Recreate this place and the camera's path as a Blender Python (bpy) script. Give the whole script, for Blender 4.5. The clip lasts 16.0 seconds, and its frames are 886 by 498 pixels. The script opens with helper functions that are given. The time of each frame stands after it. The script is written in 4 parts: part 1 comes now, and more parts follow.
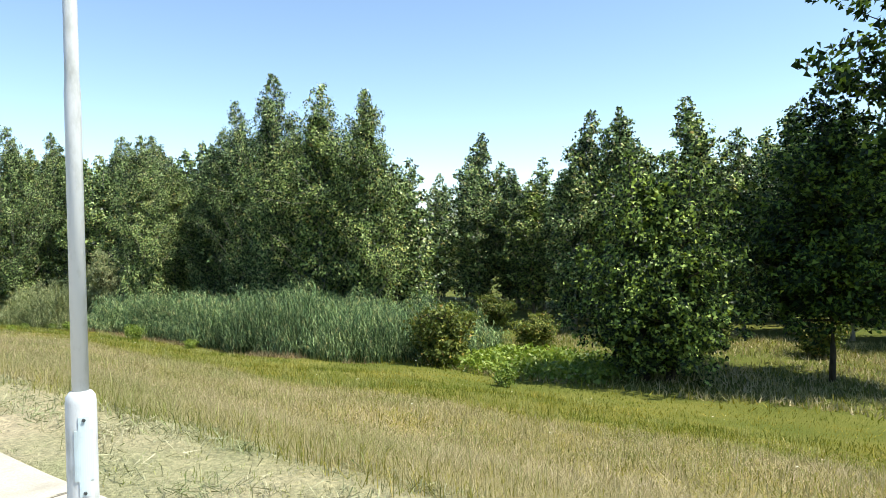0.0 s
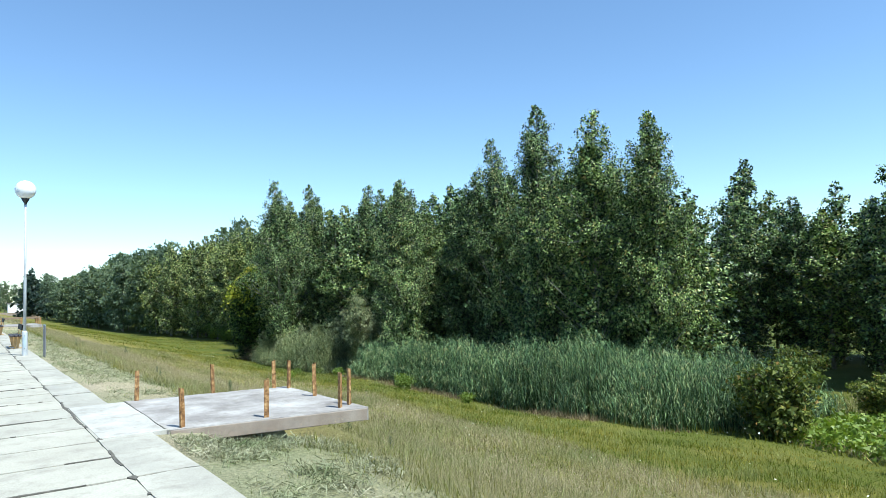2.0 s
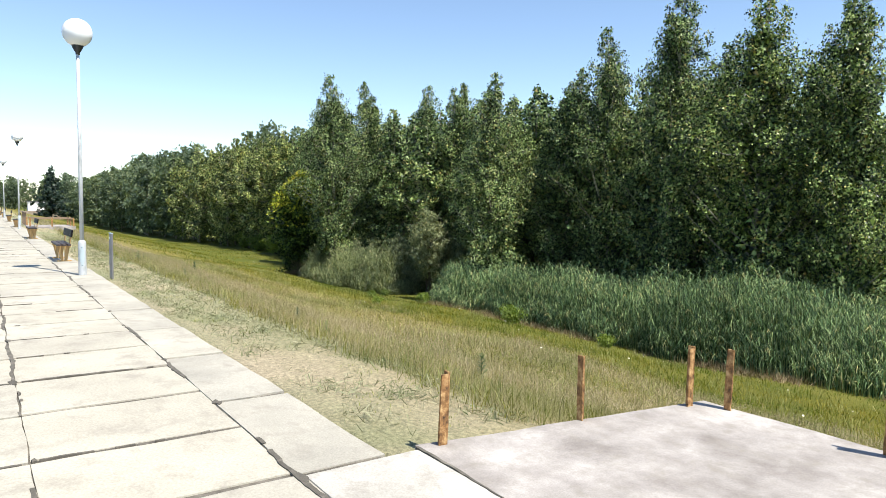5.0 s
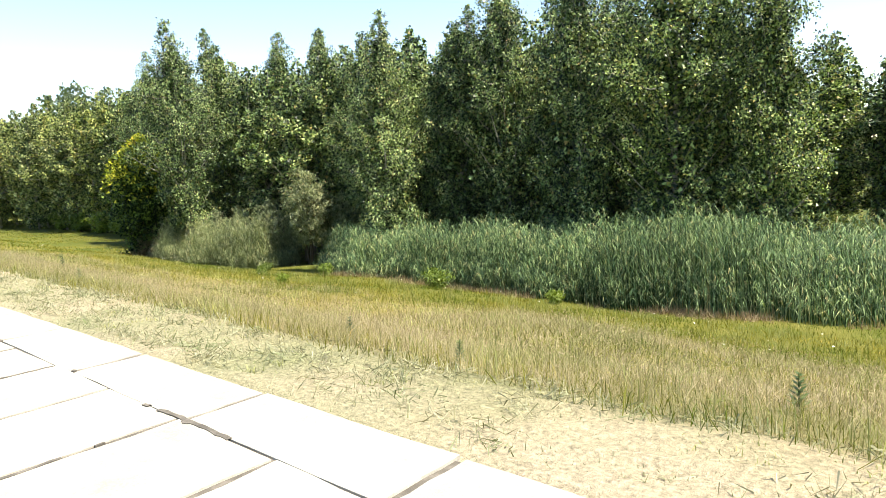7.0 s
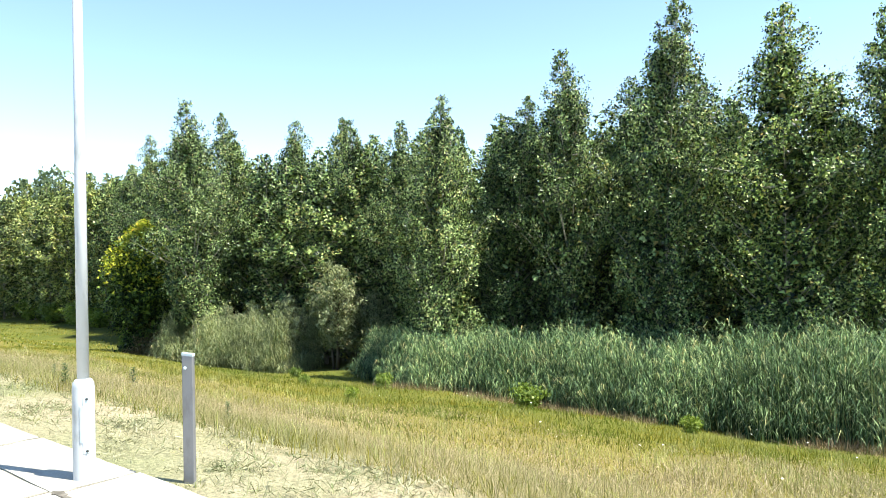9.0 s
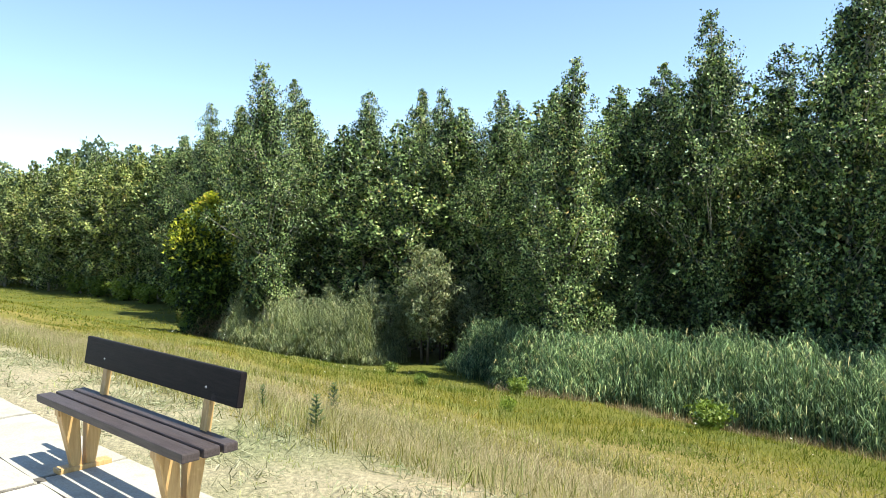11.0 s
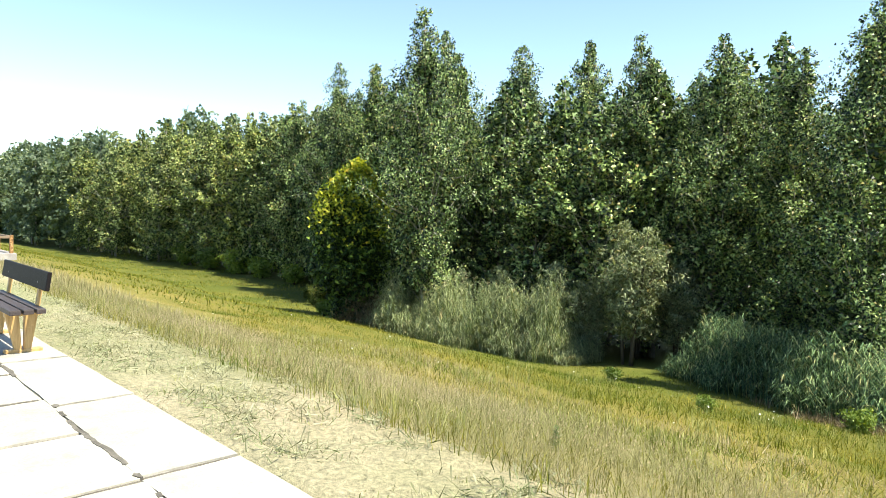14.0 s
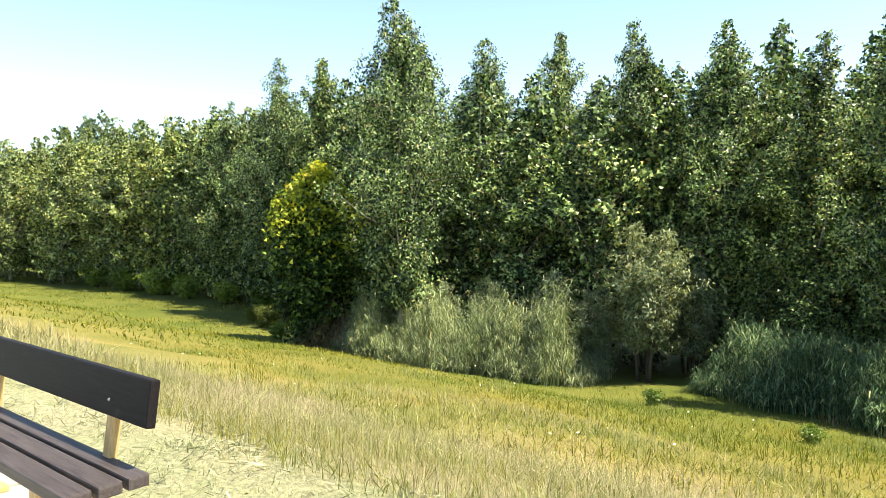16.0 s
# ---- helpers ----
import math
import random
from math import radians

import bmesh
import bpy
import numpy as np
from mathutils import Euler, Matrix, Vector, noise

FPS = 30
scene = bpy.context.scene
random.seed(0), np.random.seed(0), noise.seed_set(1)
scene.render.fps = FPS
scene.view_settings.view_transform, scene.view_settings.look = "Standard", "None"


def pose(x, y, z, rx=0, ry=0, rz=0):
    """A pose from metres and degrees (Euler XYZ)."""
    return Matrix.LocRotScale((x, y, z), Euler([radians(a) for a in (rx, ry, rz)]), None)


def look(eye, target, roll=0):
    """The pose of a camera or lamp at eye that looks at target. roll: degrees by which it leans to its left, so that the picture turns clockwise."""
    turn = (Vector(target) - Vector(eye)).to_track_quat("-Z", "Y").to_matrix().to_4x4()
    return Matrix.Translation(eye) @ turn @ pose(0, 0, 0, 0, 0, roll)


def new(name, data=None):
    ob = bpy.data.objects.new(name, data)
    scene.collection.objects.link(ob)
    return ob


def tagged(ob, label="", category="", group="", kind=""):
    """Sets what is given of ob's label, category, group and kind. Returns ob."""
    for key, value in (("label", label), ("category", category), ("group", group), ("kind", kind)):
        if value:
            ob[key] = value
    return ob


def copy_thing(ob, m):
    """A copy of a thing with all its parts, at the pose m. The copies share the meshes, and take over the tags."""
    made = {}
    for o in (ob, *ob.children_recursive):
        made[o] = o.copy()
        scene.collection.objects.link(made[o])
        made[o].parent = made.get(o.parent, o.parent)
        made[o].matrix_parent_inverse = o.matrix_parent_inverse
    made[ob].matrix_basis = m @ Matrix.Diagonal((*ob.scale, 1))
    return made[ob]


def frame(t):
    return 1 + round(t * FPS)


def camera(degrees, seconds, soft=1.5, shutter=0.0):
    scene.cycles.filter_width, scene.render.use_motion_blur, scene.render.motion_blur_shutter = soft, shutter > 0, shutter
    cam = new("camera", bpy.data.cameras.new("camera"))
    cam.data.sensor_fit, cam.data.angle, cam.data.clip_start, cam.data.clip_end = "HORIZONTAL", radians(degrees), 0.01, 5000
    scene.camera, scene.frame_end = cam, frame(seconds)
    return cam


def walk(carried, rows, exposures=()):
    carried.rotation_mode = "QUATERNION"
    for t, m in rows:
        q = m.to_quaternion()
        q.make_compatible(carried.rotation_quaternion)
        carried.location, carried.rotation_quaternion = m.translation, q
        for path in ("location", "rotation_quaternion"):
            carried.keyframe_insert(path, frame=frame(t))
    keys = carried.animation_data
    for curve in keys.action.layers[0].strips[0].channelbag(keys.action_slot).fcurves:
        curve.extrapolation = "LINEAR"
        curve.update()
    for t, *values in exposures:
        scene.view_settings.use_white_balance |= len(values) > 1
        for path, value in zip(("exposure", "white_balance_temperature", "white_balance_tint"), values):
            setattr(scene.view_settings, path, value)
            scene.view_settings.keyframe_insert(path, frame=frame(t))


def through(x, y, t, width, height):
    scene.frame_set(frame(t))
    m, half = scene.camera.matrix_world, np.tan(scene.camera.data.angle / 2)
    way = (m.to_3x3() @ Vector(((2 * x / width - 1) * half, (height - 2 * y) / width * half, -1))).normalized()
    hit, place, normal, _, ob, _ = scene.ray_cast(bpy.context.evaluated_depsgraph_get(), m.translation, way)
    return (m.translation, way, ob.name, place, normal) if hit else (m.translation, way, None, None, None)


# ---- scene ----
cam = camera(66.6, 16.0, soft=0.6)
PATH = [
    (0, (10.604, -1.423, 1.291), (9.39, 0.165, 1.266), -1.2),
    (0.5, (9.326, -1.311, 1.281), (8.097, 0.263, 1.156), -0.4),
    (1, (8.069, -1.315, 1.299), (6.612, 0.053, 1.353), -2.3),
    (1.5, (6.899, -1.306, 1.275), (5.346, -0.046, 1.23), -3.0),
    (2, (5.669, -1.367, 1.397), (4.045, -0.205, 1.515), -1.8),
    (2.5, (4.4, -1.45, 1.388), (2.639, -0.507, 1.481), -4.1),
    (3, (3.229, -1.47, 1.343), (1.489, -0.488, 1.433), -3.7),
    (3.5, (2.089, -1.396, 1.34), (0.479, -0.211, 1.261), -1.1),
    (4, (0.907, -1.364, 1.369), (-0.702, -0.176, 1.318), -0.1),
    (4.2, (0.466, -1.385, 1.375), (-1.163, -0.228, 1.302), 1.7),
    (6.3, (-4.11, -1.794, 1.298), (-5.772, -0.702, 1.092), -1.5),
    (6.5, (-4.506, -1.841, 1.324), (-6.097, -0.635, 1.201), -2.6),
    (7, (-5.55, -1.89, 1.313), (-6.864, -0.406, 1.047), -3.0),
    (7.5, (-6.62, -1.948, 1.402), (-7.695, -0.266, 1.295), -3.3),
    (8, (-8.005, -2.075, 1.462), (-9.064, -0.382, 1.368), 1.5),
    (8.2, (-8.57, -2.112, 1.453), (-9.757, -0.503, 1.459), 1.1),
    (10.3, (-13.95, -1.646, 1.307), (-15.191, -0.078, 1.316), -2.6),
    (10.5, (-14.467, -1.627, 1.325), (-15.709, -0.06, 1.387), -1.6),
    (11, (-15.605, -1.622, 1.321), (-16.893, -0.093, 1.301), 0.9),
    (11.5, (-16.778, -1.645, 1.318), (-18.175, -0.214, 1.325), 0.6),
    (12, (-17.953, -1.61, 1.283), (-19.283, -0.119, 1.202), 0.3),
    (12.5, (-19.088, -1.577, 1.3), (-20.416, -0.083, 1.245), -0.3),
    (13, (-20.159, -1.506, 1.31), (-21.547, -0.066, 1.283), -0.1),
    (13.4, (-21.055, -1.503, 1.32), (-22.475, -0.095, 1.28), 1.1),
    (13.5, (-21.288, -1.498, 1.321), (-22.703, -0.086, 1.247), 1.1),
    (14, (-22.494, -1.433, 1.303), (-23.929, -0.044, 1.2), 1.6),
    (14.1, (-22.747, -1.417, 1.303), (-24.166, -0.016, 1.141), 0.8),
    (14.5, (-23.736, -1.3, 1.264), (-25.112, 0.15, 1.22), 2.5),
    (15, (-24.826, -1.196, 1.249), (-26.213, 0.24, 1.139), 2.9),
    (15.5, (-25.823, -1.093, 1.253), (-27.087, 0.455, 1.174), 2.6),
    (16, (-26.78, -1.016, 1.243), (-28.022, 0.549, 1.166), 0.0),
]
EXPOSURES = [(0.0, 1.3, 6700, 5), (1.0, 1.1, 6400, 7), (1.5, 1.05, 6100, 4), (2.0, 0.95, 5700, 0), (2.5, 0.78, 5500, 2), (3.0, 0.78, 5700, 5), (3.5, 0.85, 6100, 7), (4.2, 1.1, 6400, 9),
    (6.3, 0.9, 6800, 9), (6.6, 1.0, 6900, 9), (7.0, 1.65, 7100, 10), (7.6, 1.68, 6950, 9), (8.2, 1.9, 6700, 7), (10.5, 1.4, 6600, 5), (12.5, 1.55, 6800, 5), (13.5, 1.55, 6900, 4), (14.5, 1.68, 7000, 4), (16.0, 1.85, 7300, 4)]
walk(cam, [(t, look(eye, target, roll)) for t, eye, target, roll in PATH], EXPOSURES)

# ---- light ----
SUN_EL, SUN_AZ = radians(60), math.atan2(0.30, 0.95)
world = bpy.data.worlds.new("sky_world")
scene.world = world
world.use_nodes = True
wn, wl = world.node_tree.nodes, world.node_tree.links
sky = wn.new("ShaderNodeTexSky")
sky.sky_type, sky.sun_disc = "NISHITA", False
sky.sun_elevation, sky.sun_rotation = SUN_EL, math.pi / 2 - SUN_AZ
sky.air_density, sky.dust_density, sky.ozone_density = 0.88, 0.0, 1.25
wl.new(sky.outputs[0], wn["Background"].inputs[0])
wn["Background"].inputs[1].default_value = 0.106
sun = new("sun", bpy.data.lights.new("sun", "SUN"))
sun.data.energy, sun.data.angle, sun.data.color = 4.1, radians(0.53), (1.0, 0.95, 0.86)
SUN_DIR = Vector((math.cos(SUN_EL) * math.cos(SUN_AZ), math.cos(SUN_EL) * math.sin(SUN_AZ), math.sin(SUN_EL)))
sun.matrix_world = look(SUN_DIR * 60, (0, 0, 0))

# ---- materials ----


def ramp(nt, fac, stops):
    r = nt.nodes.new("ShaderNodeValToRGB")
    while len(r.color_ramp.elements) < len(stops):
        r.color_ramp.elements.new(0.5)
    for el, (p, c) in zip(r.color_ramp.elements, stops):
        el.position, el.color = p, (*c, 1)
    nt.links.new(fac, r.inputs[0])
    return r.outputs[0]


def tex(nt, scale, detail=4.0, rough=0.55, stretch=None, coord="Object"):
    n = nt.nodes.new("ShaderNodeTexNoise")
    n.inputs["Scale"].default_value, n.inputs["Detail"].default_value, n.inputs["Roughness"].default_value = scale, detail, rough
    if coord == "World":
        src = nt.nodes.new("ShaderNodeNewGeometry").outputs["Position"]
    else:
        src = nt.nodes.new("ShaderNodeTexCoord").outputs[coord]
    if stretch:
        mp = nt.nodes.new("ShaderNodeMapping")
        mp.inputs["Scale"].default_value = stretch
        nt.links.new(src, mp.inputs[0])
        src = mp.outputs[0]
    nt.links.new(src, n.inputs["Vector"])
    return n.outputs["Fac"]


def mixc(nt, fac, a, b, mode="MIX"):
    m = nt.nodes.new("ShaderNodeMix")
    m.data_type, m.blend_type = "RGBA", mode
    for sock, v in ((m.inputs[0], fac), (m.inputs[6], a), (m.inputs[7], b)):
        if isinstance(v, (int, float)):
            sock.default_value = v
        elif isinstance(v, tuple):
            sock.default_value = (*v, 1)
        else:
            nt.links.new(v, sock)
    return m.outputs[2]


def material(name, rough=0.8, metal=0.0, spec=0.4):
    m = bpy.data.materials.new(name)
    m.use_nodes = True
    b = m.node_tree.nodes["Principled BSDF"]
    b.inputs["Roughness"].default_value, b.inputs["Metallic"].default_value = rough, metal
    b.inputs["Specular IOR Level"].default_value = spec
    return m, m.node_tree, b


def bump(nt, b, height, strength=0.3, dist=0.01):
    n = nt.nodes.new("ShaderNodeBump")
    n.inputs["Strength"].default_value, n.inputs["Distance"].default_value = strength, dist
    nt.links.new(height, n.inputs["Height"])
    nt.links.new(n.outputs[0], b.inputs["Normal"])


def leafy(name, dark, mid, light, dry=None, rough=0.45, through=0.3, spec=0.4, patch=0.25, shade_specks=False, glow=(1.3, 1.35, 0.6), patches=((0.62, 0.66, 0.6), (1.2, 1.15, 1.05))):
    """Leaves and blades: colour varies leaf by leaf, plant by plant and in patches; some light passes through."""
    m, nt, b = material(name, rough, 0, spec)
    geo = nt.nodes.new("ShaderNodeNewGeometry")
    info = nt.nodes.new("ShaderNodeObjectInfo")
    # this ramp paints crown shade and sun specks as random near-black and bright leaves
    stops = [(0.0, dark), (0.34, tuple(1.6 * v for v in dark)), (0.58, mid), (0.90, light)] if shade_specks else [(0.0, dark), (0.5, mid), (0.93, light)]
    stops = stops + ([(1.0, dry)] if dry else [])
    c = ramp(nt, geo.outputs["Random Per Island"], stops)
    c2 = ramp(nt, tex(nt, patch, 3, coord="World"), [(0.35, patches[0]), (0.65, patches[1])])
    c = mixc(nt, 1.0, c, c2, "MULTIPLY")
    c3 = ramp(nt, info.outputs["Random"], [(0.0, (0.84, 0.87, 0.88)), (0.55, (1.0, 1.0, 1.0)), (1.0, (1.16, 1.12, 0.94))])
    c = mixc(nt, 1.0, c, c3, "MULTIPLY")
    nt.links.new(c, b.inputs["Base Color"])
    tr = nt.nodes.new("ShaderNodeBsdfTranslucent")
    nt.links.new(mixc(nt, 1.0, c, glow, "MULTIPLY"), tr.inputs[0])
    mix = nt.nodes.new("ShaderNodeMixShader")
    mix.inputs[0].default_value = through
    nt.links.new(b.outputs[0], mix.inputs[1])
    nt.links.new(tr.outputs[0], mix.inputs[2])
    nt.links.new(mix.outputs[0], nt.nodes["Material Output"].inputs[0])
    return m


M_POPLAR = leafy("poplar_leaves", (0.008, 0.019, 0.007), (0.130, 0.212, 0.066), (0.46, 0.58, 0.26), (0.44, 0.33, 0.13), rough=0.4, spec=0.3, through=0.17, shade_specks=True, glow=(1.2, 1.3, 0.6))
# lighter poplar leaf: sun and haze on the far wood put into its colour
M_SUN_HAZE = leafy("sun_haze_pale_leaves", (0.028, 0.046, 0.018), (0.22, 0.285, 0.11), (0.50, 0.56, 0.26), (0.44, 0.34, 0.15), rough=0.45, spec=0.25, through=0.25, shade_specks=True)
M_PALE_REED = leafy("pale_reed_leaves", (0.06, 0.09, 0.045), (0.21, 0.26, 0.15), (0.44, 0.48, 0.31), (0.42, 0.34, 0.21), rough=0.5, spec=0.2)
M_BROAD = leafy("dark_broad_leaves", (0.008, 0.018, 0.006), (0.105, 0.170, 0.038), (0.44, 0.55, 0.15), rough=0.45, spec=0.2, through=0.2, shade_specks=True)
# darkened version of the broad leaf; shade and backlight are put into its colour
M_SHADE_DARK = leafy("shade_darkened_leaves", (0.008, 0.018, 0.006), (0.036, 0.070, 0.017), (0.17, 0.25, 0.05), rough=0.5, spec=0.12, through=0.15, shade_specks=True)
M_YELLOW = leafy("yellowing_leaves", (0.08, 0.12, 0.015), (0.36, 0.40, 0.05), (0.58, 0.56, 0.08), (0.62, 0.42, 0.07), rough=0.5, spec=0.2, through=0.4)
M_WILLOW = leafy("grey_willow_leaves", (0.06, 0.085, 0.05), (0.18, 0.22, 0.14), (0.36, 0.40, 0.28), (0.36, 0.28, 0.18), rough=0.5, spec=0.15)
M_RUSSET = leafy("russet_bush_leaves", (0.04, 0.065, 0.018), (0.125, 0.16, 0.042), (0.27, 0.29, 0.08), (0.36, 0.22, 0.08), rough=0.5, spec=0.15)
M_REED = leafy("reed_leaves", (0.020, 0.043, 0.026), (0.106, 0.196, 0.112), (0.35, 0.46, 0.28), (0.42, 0.35, 0.21), rough=0.45, through=0.18, spec=0.2, shade_specks=True, glow=(1.15, 1.3, 0.75))
M_GRASS = leafy("tall_seeding_grass", (0.225, 0.208, 0.115), (0.325, 0.292, 0.180), (0.42, 0.375, 0.260), (0.47, 0.395, 0.335), rough=0.7, through=0.3, spec=0.15, patch=0.45, glow=(1.1, 1.04, 0.8), patches=((0.74, 0.82, 0.58), (1.14, 1.09, 1.06)))
M_GREEN = leafy("green_meadow_grass", (0.085, 0.104, 0.016), (0.170, 0.177, 0.028), (0.262, 0.254, 0.052), (0.40, 0.33, 0.15), rough=0.6, through=0.3, spec=0.15, patch=0.42, glow=(1.25, 1.22, 0.55), patches=((0.58, 0.76, 0.50), (1.28, 1.13, 1.0)))
M_HAY = leafy("mown_dry_grass", (0.18, 0.17, 0.09), (0.36, 0.34, 0.225), (0.50, 0.475, 0.34), (0.22, 0.27, 0.11), rough=0.7, through=0.15, spec=0.15, patch=1.6, glow=(1.1, 1.05, 0.8), patches=((0.62, 0.72, 0.54), (1.12, 1.09, 1.05)))
M_LITTER = leafy("dead_reed_litter", (0.13, 0.09, 0.05), (0.24, 0.18, 0.11), (0.38, 0.31, 0.21), rough=0.7, through=0.15, spec=0.15, patch=0.5)
M_TUFT = leafy("pale_green_tufts", (0.17, 0.20, 0.085), (0.27, 0.30, 0.145), (0.40, 0.41, 0.23), (0.46, 0.40, 0.26), rough=0.6, through=0.3, spec=0.15, patch=0.4, glow=(1.15, 1.15, 0.7))
M_SEED = leafy("tan_seed_heads", (0.30, 0.255, 0.19), (0.38, 0.325, 0.26), (0.46, 0.40, 0.33), (0.44, 0.35, 0.31), rough=0.7, through=0.3, spec=0.15, patch=0.5, glow=(1.1, 1.0, 0.9))
M_NETTLE = leafy("bright_low_herbs", (0.090, 0.150, 0.021), (0.165, 0.240, 0.038), (0.255, 0.315, 0.060), rough=0.5)
M_WEED = leafy("dark_thistle_leaves", (0.042, 0.077, 0.022), (0.070, 0.112, 0.035), (0.126, 0.168, 0.063))
# distance haze is put into this leaf colour: bluer, with lifted darks
M_HAZE_FAR = leafy("haze_tinted_far_leaves", (0.05, 0.08, 0.055), (0.115, 0.165, 0.105), (0.23, 0.28, 0.18), rough=0.5, spec=0.35)
M_CONIFER = leafy("blue_conifer_needles", (0.017, 0.036, 0.034), (0.034, 0.063, 0.056), (0.063, 0.098, 0.084))


def make_flower():
    m, nt, b = material("cream_umbels", 0.7)
    nt.links.new(ramp(nt, nt.nodes.new("ShaderNodeNewGeometry").outputs["Random Per Island"], [(0.0, (0.62, 0.60, 0.42)), (1.0, (0.82, 0.82, 0.74))]), b.inputs["Base Color"])
    return m


def make_concrete(name, a, b_, c, scale=1.0):
    m, nt, b = material(name, 0.85, 0, 0.3)
    info = nt.nodes.new("ShaderNodeObjectInfo")
    big = ramp(nt, tex(nt, 0.9 * scale, 5, 0.6, coord="World"), [(0.3, a), (0.55, b_), (0.8, c)])
    tone = ramp(nt, info.outputs["Random"], [(0.0, (0.94, 0.94, 0.945)), (1.0, (1.05, 1.045, 1.03))])
    col = mixc(nt, 1.0, big, tone, "MULTIPLY")
    fine = tex(nt, 60 * scale, 3, 0.7, coord="World")
    col = mixc(nt, 1.0, col, ramp(nt, fine, [(0.3, (0.82, 0.82, 0.82)), (0.65, (1.08, 1.08, 1.08))]), "MULTIPLY")
    stain = tex(nt, 3.1 * scale, 6, 0.7, coord="World")
    col = mixc(nt, ramp(nt, stain, [(0.50, (0, 0, 0)), (0.72, (0.7, 0.7, 0.7))]), col, (0.24, 0.215, 0.18))
    nt.links.new(col, b.inputs["Base Color"])
    bump(nt, b, fine, 0.35, 0.006)
    return m


def make_ground():
    """Soil and thatch under the grass: pale dry thatch on the mown verge, olive below on the bank."""
    m, nt, b = material("meadow_soil", 0.95, 0, 0.15)
    pos = nt.nodes.new("ShaderNodeNewGeometry").outputs["Position"]
    sep = nt.nodes.new("ShaderNodeSeparateXYZ")
    nt.links.new(pos, sep.inputs[0])
    wob = tex(nt, 0.8, 4, coord="World")
    add = nt.nodes.new("ShaderNodeMath")
    add.operation = "MULTIPLY_ADD"
    nt.links.new(wob, add.inputs[0])
    add.inputs[1].default_value = 1.2
    nt.links.new(sep.outputs[1], add.inputs[2])
    mp = nt.nodes.new("ShaderNodeMapRange")
    mp.inputs[1].default_value, mp.inputs[2].default_value = 0.0, 24.0
    nt.links.new(add.outputs[0], mp.inputs[0])
    base = ramp(nt, mp.outputs[0], [(0.0, (0.40, 0.375, 0.28)), (0.075, (0.37, 0.345, 0.235)), (0.12, (0.28, 0.25, 0.125)), (0.30, (0.23, 0.20, 0.06)), (0.5, (0.155, 0.152, 0.034)), (0.8, (0.125, 0.14, 0.03)), (1.0, (0.10, 0.115, 0.025))])
    patch = ramp(nt, tex(nt, 0.35, 4, coord="World"), [(0.35, (0.7, 0.8, 0.6)), (0.65, (1.2, 1.1, 1.1))])
    col = mixc(nt, 1.0, base, patch, "MULTIPLY")
    fine = tex(nt, 28, 5, 0.75, coord="World")
    col = mixc(nt, 1.0, col, ramp(nt, fine, [(0.3, (0.45, 0.47, 0.45)), (0.7, (1.35, 1.3, 1.25))]), "MULTIPLY")
    nt.links.new(col, b.inputs["Base Color"])
    bump(nt, b, fine, 0.8, 0.05)
    return m


def make_wood(name, a, b_, rough=0.6, grain=(2, 30, 30), spec=0.4):
    m, nt, b = material(name, rough, 0, spec)
    g = tex(nt, 3.0, 5, 0.65, stretch=grain)
    col = ramp(nt, g, [(0.3, a), (0.7, b_)])
    wear = tex(nt, 6, 4, 0.7)
    col = mixc(nt, ramp(nt, wear, [(0.62, (0, 0, 0)), (0.8, (0.5, 0.5, 0.5))]), col, tuple(min(1, v * 1.8 + 0.03) for v in b_))
    nt.links.new(col, b.inputs["Base Color"])
    bump(nt, b, g, 0.4, 0.004)
    return m


def make_rust():
    m, nt, b = material("flaking_rust", 0.85, 0.2, 0.3)
    col = ramp(nt, tex(nt, 22, 5, 0.7), [(0.3, (0.06, 0.038, 0.024)), (0.5, (0.32, 0.17, 0.07)), (0.68, (0.62, 0.42, 0.20))])
    nt.links.new(col, b.inputs["Base Color"])
    bump(nt, b, tex(nt, 45, 4), 0.6, 0.006)
    return m


def make_paint(name, base, dirt, rough=0.45, metal=0.0, scale=9):
    m, nt, b = material(name, rough, metal, 0.45)
    f = tex(nt, scale, 5, 0.65, stretch=(1, 1, 0.35))
    nt.links.new(ramp(nt, f, [(0.25, dirt), (0.5, base), (1.0, base)]), b.inputs["Base Color"])
    bump(nt, b, tex(nt, 70, 3), 0.12, 0.002)
    return m


def make_globe():
    m, nt, b = material("opal_glass", 0.18, 0, 0.5)
    b.inputs["Base Color"].default_value = (0.86, 0.87, 0.88, 1)
    b.inputs["Subsurface Weight"].default_value = 0.3
    b.inputs["Subsurface Radius"].default_value = (0.1, 0.1, 0.1)
    return m


def make_water():
    m, nt, b = material("lake_water", 0.08, 0, 0.5)
    b.inputs["Base Color"].default_value = (0.035, 0.055, 0.05, 1)
    bump(nt, b, tex(nt, 1.4, 4, coord="World", stretch=(1, 2.5, 1)), 0.25, 0.05)
    return m


def make_bark(name, a, b_):
    m, nt, b = material(name, 0.9, 0, 0.2)
    f = tex(nt, 5, 5, 0.7, stretch=(2.5, 2.5, 0.6))
    nt.links.new(ramp(nt, f, [(0.3, a), (0.7, b_)]), b.inputs["Base Color"])
    bump(nt, b, f, 0.6, 0.02)
    return m


